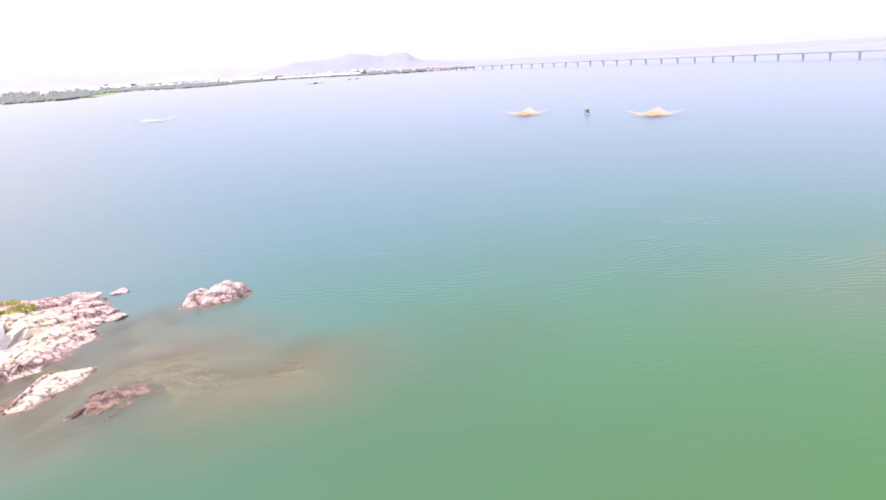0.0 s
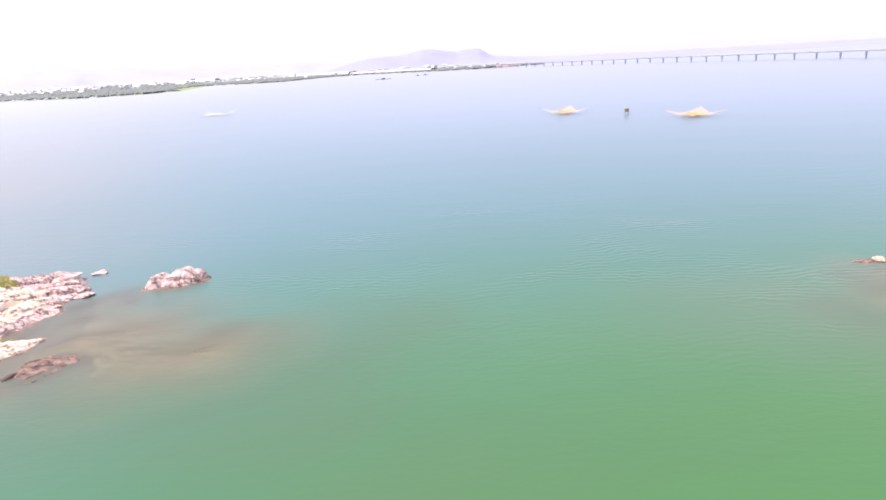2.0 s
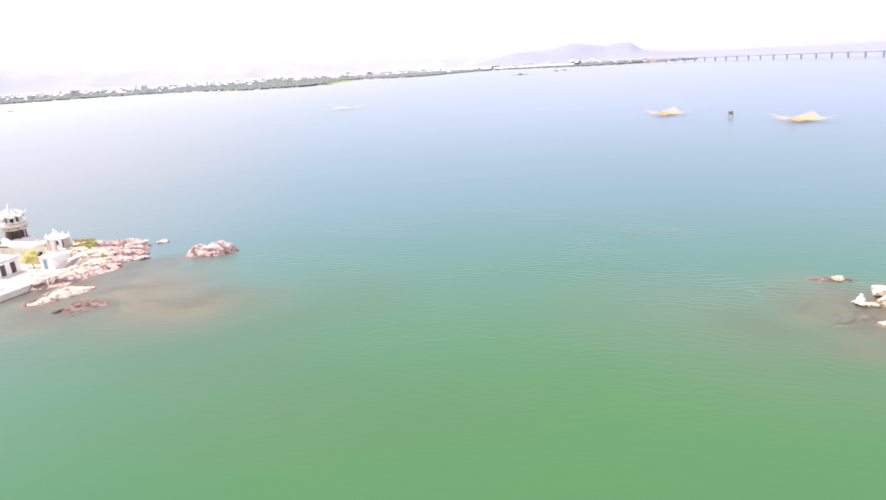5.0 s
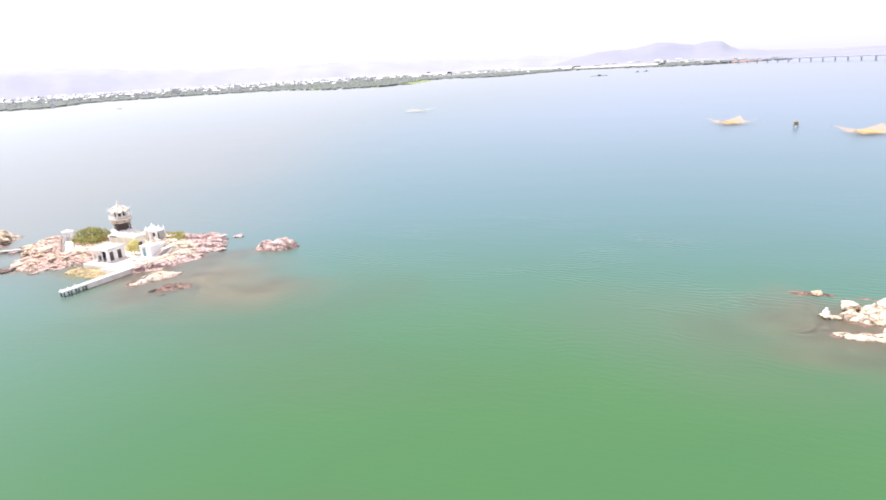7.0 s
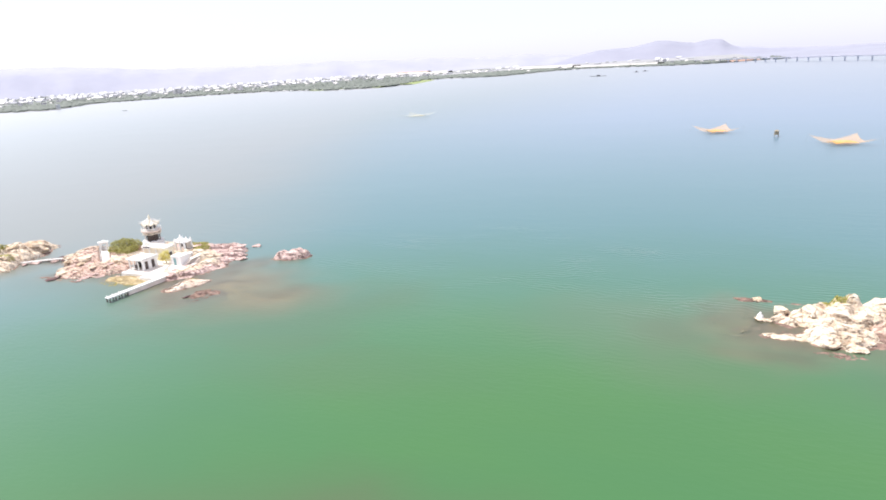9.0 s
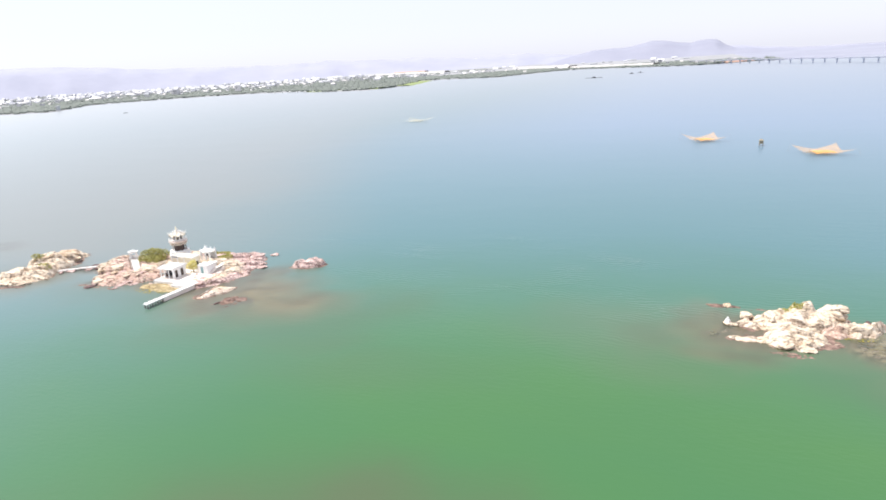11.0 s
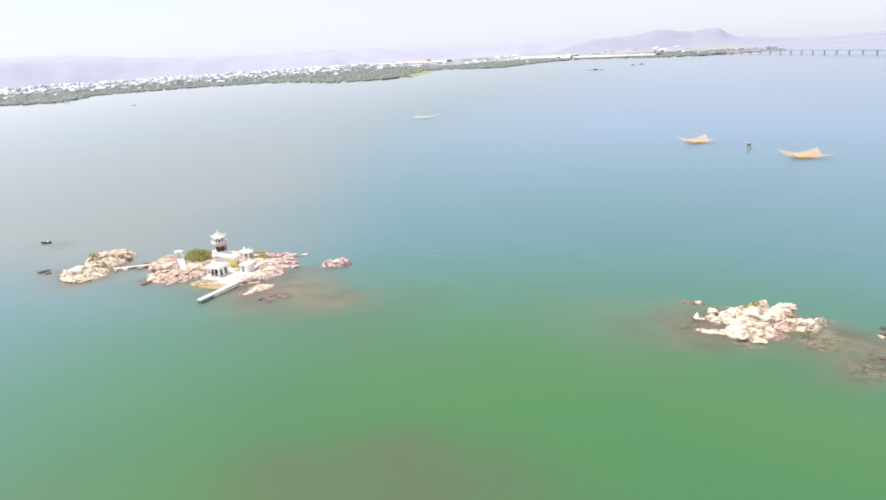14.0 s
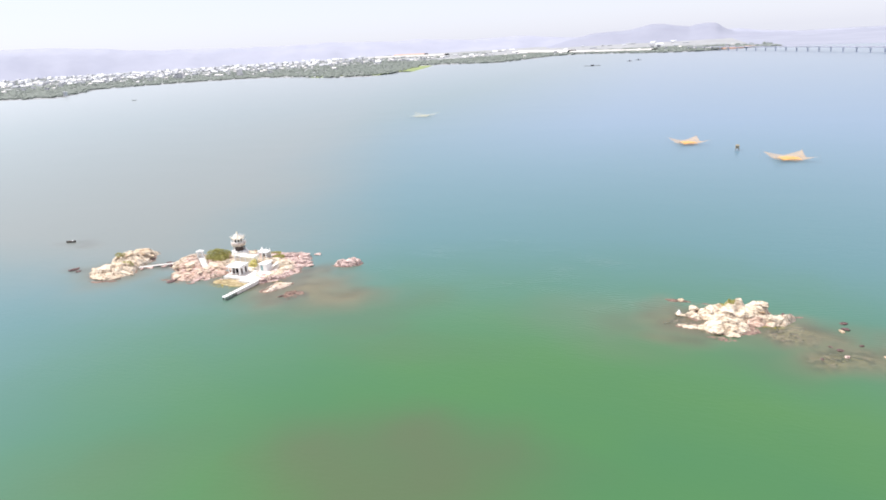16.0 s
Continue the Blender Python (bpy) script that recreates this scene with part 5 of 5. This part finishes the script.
# ---- the far shore ----
COAST = [(-2300, 730), (-1600, 815), (-1365, 862), (-1215, 890), (-1330, 1060), (-1420, 1165), (-1360, 1290), (-1240, 1380), (-1080, 1440), (-930, 1390), (-770, 1270), (-655, 1275), (-630, 1370), (-690, 1640), (-775, 1870), (-650, 1830), (-480, 1770), (-450, 1930), (-390, 2190), (-295, 2230), (-150, 2090), (-30, 1960), (90, 1930), (210, 2030), (370, 2000), (530, 1940), (900, 1990), (1500, 1900), (2400, 1650)]


def coast_distance(x, y):
    """Distance from the shoreline, positive inland, negative over the lagoon."""
    best, inland = np.full(x.shape, 1e9), np.zeros(x.shape, bool)
    ring_round = COAST + [(9000, 1600), (9000, 9000), (-9000, 9000), (-9000, 700)]
    for k, ((ax, ay), (bx, by)) in enumerate(zip(ring_round, ring_round[1:] + ring_round[:1])):
        dx, dy = bx - ax, by - ay
        if k < len(COAST) - 1:
            f = np.clip(((x - ax) * dx + (y - ay) * dy) / (dx * dx + dy * dy), 0, 1)
            best = np.minimum(best, np.hypot(x - ax - f * dx, y - ay - f * dy))
        if dy:
            inland ^= ((ay > y) != (by > y)) & (x < dx * (y - ay) / dy + ax)
    return np.where(inland, best, -best)


def build_land():
    xs, ys = spread(-1700, 700, 22, -4600, 4600), spread(820, 2500, 22, 600, 4700)
    x, y = np.meshgrid(xs, ys)
    wob = 16 * value_noise(x, y, 90, 131) + 8 * value_noise(x, y, 35, 132)
    d = coast_distance(x, y) + wob
    z = np.clip(d * 0.03, -3, 2.2) + np.clip(d - 200, 0, 3000) * 0.004 + 0.8 * value_noise(x, y, 60, 133) * (d > 30)
    ix = np.arange(x.size).reshape(x.shape)
    quads = np.stack([ix[:-1, :-1], ix[:-1, 1:], ix[1:, 1:], ix[1:, :-1]], -1).reshape(-1, 4)
    keep = z.ravel()[quads].max(1) > -1.5
    verts = np.stack([x.ravel(), y.ravel(), z.ravel()], 1)
    east = verts[quads[:, 0], 0] > 230
    for name, pick, mat, text in (("far_land", keep & ~east, LAND, "low wooded coastal plain across the lagoon"), ("far_flats", keep & east, FLATS, "low land beyond the bridge, haze painted in as pale colour")):
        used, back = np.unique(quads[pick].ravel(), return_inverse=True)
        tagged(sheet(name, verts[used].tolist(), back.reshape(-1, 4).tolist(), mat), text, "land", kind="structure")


def scattered(count, seed, lo, hi, xr, yr=(850, 3200), density=None):
    gen = np.random.RandomState(seed)
    x, y = gen.uniform(*xr, count * 14), gen.uniform(*yr, count * 14)
    d = coast_distance(x, y)
    ok = (d > lo) & (d < hi)
    if density is not None:
        ok &= gen.uniform(0, 1, x.shape) < density(x, y, d)
    return np.stack([x, y, d], 1)[ok][:count]


def build_mangrove():
    """A belt of low woods along the shore, past counting."""
    gen = np.random.RandomState(141)
    base = bmesh.new()
    bmesh.ops.create_icosphere(base, subdivisions=1, radius=1.0)
    bv = np.array([v.co[:] for v in base.verts])
    bf = np.array([[v.index for v in f.verts] for f in base.faces])
    base.free()
    spots = np.concatenate([
        scattered(2200, 142, 3, 60, (-2300, 300)),
        scattered(5200, 143, 40, 850, (-2400, -1000), density=lambda x, y, d: np.exp(-d / 450)),
        scattered(3200, 144, 40, 480, (-1000, -450)),
        scattered(2400, 147, 800, 2000, (-3200, -900), (1000, 3400)),
        scattered(1600, 146, 40, 420, (-450, 300), density=lambda x, y, d: 0.5 + 0.5 * value_noise(x, y, 120, 144))])
    verts, faces = [], []
    for n, (x, y, d) in enumerate(spots):
        r = gen.uniform(4.0, 9.0)
        h = gen.uniform(1.3, 2.7) * (1.0 if d < 700 else 0.8)
        v = bv * (1 + 0.25 * gen.uniform(-1, 1, (len(bv), 1))) * (r, r, h)
        verts.append(v + (x, y, 2.0 + h * 0.35 + max(d - 200, 0) * 0.004))
        faces.append(bf + n * len(bv))
    ob = sheet("mangrove_woods", np.concatenate(verts).tolist(), np.concatenate(faces).tolist(), LEAF_MANGROVE, smooth=False)
    tagged(ob, "grey-green mangrove belt along the far shore", "woods", kind="stuff")


def house_prototype(w, d, h, gable):
    top = thing("house", (0, 0, -50), "pale low house in the hazy shore town", "house", "shore town")
    part("wall", box(-w / 2, w / 2, -d / 2, d / 2, 0, h), TOWN_WALL, top)
    if gable:
        bm = bmesh.new()
        pts = [(-w / 2 - 0.5, -d / 2 - 0.5, h), (w / 2 + 0.5, -d / 2 - 0.5, h), (w / 2 + 0.5, d / 2 + 0.5, h), (-w / 2 - 0.5, d / 2 + 0.5, h), (-w / 2 - 0.5, 0, h + d * 0.28), (w / 2 + 0.5, 0, h + d * 0.28)]
        v = [bm.verts.new(p) for p in pts]
        for f in ((0, 1, 5, 4), (2, 3, 4, 5), (0, 4, 3), (1, 2, 5), (3, 2, 1, 0)):
            bm.faces.new([v[k] for k in f])
        part("roof", bm, TOWN_ROOF, top)
    else:
        part("roof", box(-w / 2 - 0.3, w / 2 + 0.3, -d / 2 - 0.3, d / 2 + 0.3, h, h + 0.5), TOWN_WALL, top)
    for k in range(max(2, int(w / 4))):
        x = -w / 2 + (k + 0.5) * w / max(2, int(w / 4))
        for z in np.arange(1.0, h - 1.5, 3.2):
            part("window", box(x - 0.6, x + 0.6, -d / 2 - 0.06, -d / 2 + 0.02, z, z + 1.4), SHADE, top)
    return top


def build_town():
    protos = [house_prototype(*p) for p in ((9, 8, 4.0, True), (12, 8, 7.0, False), (16, 10, 4.5, True), (10, 9, 10.0, False))]
    gen = random.Random(151)
    spots = list(scattered(50, 152, 200, 700, (-2200, -1050), (850, 2300))) + list(scattered(150, 155, 620, 1300, (-2600, -1000), (1000, 2900)))
    spots += list(scattered(22, 153, 380, 760, (-1100, -500), (1500, 2700))) + list(scattered(12, 154, 60, 300, (-520, 260), (1900, 2600)))
    for n, (x, y, d) in enumerate(spots):
        p = protos[gen.choice((0, 0, 0, 1, 1, 2, 3))]
        copy_thing(p, pose(x, y, 1.8 + max(d - 200, 0) * 0.004, 0, 0, gen.uniform(-30, 30)))
    gen2 = np.random.RandomState(156)
    rest = np.concatenate([scattered(620, 157, 620, 2000, (-3300, -900), (1000, 3600), density=lambda x, y, d: np.clip((-x - 1250) / 900, 0.03, 1)), scattered(26, 158, 420, 1300, (-1200, 100), (1700, 3500))])
    verts, faces = [], []
    shell = np.array([(a, b, c) for a in (-0.5, 0.5) for b in (-0.5, 0.5) for c in (0, 0.5)] + [(-0.5, 0, 1), (0.5, 0, 1)])
    sides = [(0, 1, 3, 2), (4, 6, 7, 5), (0, 4, 5, 1), (2, 3, 7, 6), (1, 5, 9, 8), (3, 8, 9, 7), (1, 8, 3), (5, 7, 9)]
    for n, (x, y, d) in enumerate(rest):
        verts.append(shell * (gen2.uniform(12, 30), gen2.uniform(9, 14), gen2.uniform(5, 10)) + (x, y, 1.8 + max(d - 200, 0) * 0.004))
        faces += [tuple(8 * n + 2 * n + k for k in f) for f in sides]
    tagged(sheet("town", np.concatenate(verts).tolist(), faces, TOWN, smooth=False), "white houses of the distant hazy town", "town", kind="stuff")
    for p in protos:
        for o in (*p.children_recursive, p):
            bpy.data.objects.remove(o)


def strip(name, a, b, wide, z, material, label, rise=1.0):
    a, b = Vector((*a, 0)), Vector((*b, 0))
    d = (b - a).normalized()
    s = Vector((-d.y, d.x, 0)) * wide
    bm = bmesh.new()
    n = 24
    rows = []
    for k in range(n + 1):
        p = a.lerp(b, k / n)
        w = 1 + 0.35 * noise.noise(Vector((k * 0.6, a.x, 0)))
        rows.append([bm.verts.new(p + s * u * w + Vector((0, 0, zz))) for u, zz in ((-1.0, z - 1.5), (-0.7, z + rise), (0.7, z + rise), (1.0, z - 1.5))])
    for p, q in zip(rows, rows[1:]):
        for k in range(3):
            bm.faces.new((p[k], p[k + 1], q[k + 1], q[k]))
    tagged(part(name, bm, material), label, "embankment", kind="structure")


build_land()
build_mangrove()
build_town()
strip("embankment_1", (-1700, 3260), (-1130, 3040), 24, 8.5, SANDBANK, "long pale sand embankment far behind the bay", 6.0)
strip("embankment_2", (-1560, 3330), (-1330, 3240), 20, 13.0, RED_EARTH, "reddish earth bank above the sand embankment", 6.0)
strip("embankment_3", (-730, 2930), (-384, 2470), 24, 6.0, SANDBANK, "bright sand embankment behind the bay", 6.0)
strip("embankment_4", (-384, 2470), (-60, 2180), 16, 5.0, SANDBANK, "thin pale embankment near the bridge head", 3.5)
strip("embankment_5", (130, 1985), (225, 2080), 14, 3.0, RED_EARTH, "reddish earth at the bridge head", 2.0)
strip("marsh_1", (-850, 1370), (-640, 1340), 46, 1.4, MEADOW, "pale green marsh spit at the water's edge", 0.4)
strip("marsh_2", (-650, 1420), (-740, 1780), 40, 1.4, MEADOW, "pale green marsh spit reaching into the bay", 0.4)
for n in range(9):
    stilt_hut(-1000 + 22 * n + 9 * (n % 3), 1385 - 9 * n, "white hut on stilts off the wooded shore", WHITE, WHITE, 2.0, "shore huts")
for x, y, w, h in ((-1560, 1610, 16, 18), (-1330, 1640, 14, 20), (-60, 2420, 12, 13), (-84, 2420, 12, 11), (-1215, 912, 6, 9)):
    tall = thing("tall_building", (x, y, 2), "tall pale block rising over the far shore", "building", "tall blocks")
    part("wall", box(-w / 2, w / 2, -w / 2, w / 2, 0, h), TOWN_WALL, tall)
    part("roof", box(-w / 2 - 0.4, w / 2 + 0.4, -w / 2 - 0.4, w / 2 + 0.4, h, h + 1.0), TOWN_WALL, tall)
    for k in range(4):
        for z in np.arange(2.0, h - 2, 3.4):
            part("window", box(-w / 2 + (k + 0.25) * w / 4, -w / 2 + (k + 0.75) * w / 4, -w / 2 - 0.06, -w / 2 + 0.02, float(z), float(z) + 1.6), SHADE, tall)


def build_hills():
    """A ring of far hills, kilometres behind the shore."""
    peaks = [(-0.5, 12, 3.2), (4.0, 12, 2.4), (-14, 30, 3.0), (-22, 40, 5.0), (-31, 55, 6.0), (-42, 65, 7.0), (-52, 85, 6.0), (-62, 120, 8.0), (-78, 120, 10), (28, 10, 7), (45, 24, 9), (65, 30, 12)]
    verts, faces, cols = [], [], 360
    for k in range(cols + 1):
        az = -105 + 190 * k / cols
        h = 52 - 40 / (1 + math.exp(-(az - 4.5) / 1.6)) + sum(p * math.exp(-((az - c) / w) ** 2) for c, p, w in peaks) + 7 * noise.noise(Vector((az * 0.5, 0, 0))) + 4 * noise.noise(Vector((az * 1.7, 3, 0)))
        for f, r in ((-0.1, 3950), (0.35, 4130), (0.72, 4300), (1.0, 4480), (0.5, 4800)):
            rr = r + 60 * noise.noise(Vector((az * 0.9, r * 0.01, 0)))
            verts.append((rr * math.sin(radians(az)), rr * math.cos(radians(az)), h * f * (1 + (0.12 * noise.noise(Vector((az * 1.3, r * 0.02, 5))) if f < 1 else 0))))
    for k in range(cols):
        for j in range(4):
            a = k * 5 + j
            faces.append((a, a + 5, a + 6, a + 1))
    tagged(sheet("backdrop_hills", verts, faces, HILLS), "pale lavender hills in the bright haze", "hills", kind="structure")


RIDGE = [(-12, 0), (-10, 34), (-8.4, 58), (-7.3, 69), (-5.8, 74), (-4.2, 77), (-3.4, 88), (-2.6, 100), (-1.6, 99), (-0.6, 86), (0.5, 76), (1.2, 86), (1.9, 90), (2.6, 86), (3.2, 58), (4.0, 38), (6, 27), (10, 18), (18, 8)]    # bearing, height


def build_near_hill():
    """The two-humped hill behind the bridge head, a little nearer than the rest."""
    verts, faces, cols = [], [], 120
    for k in range(cols + 1):
        az = -12 + 30 * k / cols
        h = float(np.interp(az, *zip(*RIDGE))) + 2.5 * noise.noise(Vector((az * 0.9, 7, 0))) + 2.0 * noise.noise(Vector((az * 2.6, 1, 0)))
        for f, r in ((-0.1, 3450), (0.4, 3560), (0.75, 3640), (1.0, 3720), (0.4, 3860)):
            rr = r
            verts.append((rr * math.sin(radians(az)), rr * math.cos(radians(az)), h * f))
    for k in range(cols):
        for j in range(4):
            a = k * 5 + j
            faces.append((a, a + 5, a + 6, a + 1))
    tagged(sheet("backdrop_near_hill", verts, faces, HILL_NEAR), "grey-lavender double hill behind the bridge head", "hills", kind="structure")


build_hills()
build_near_hill()
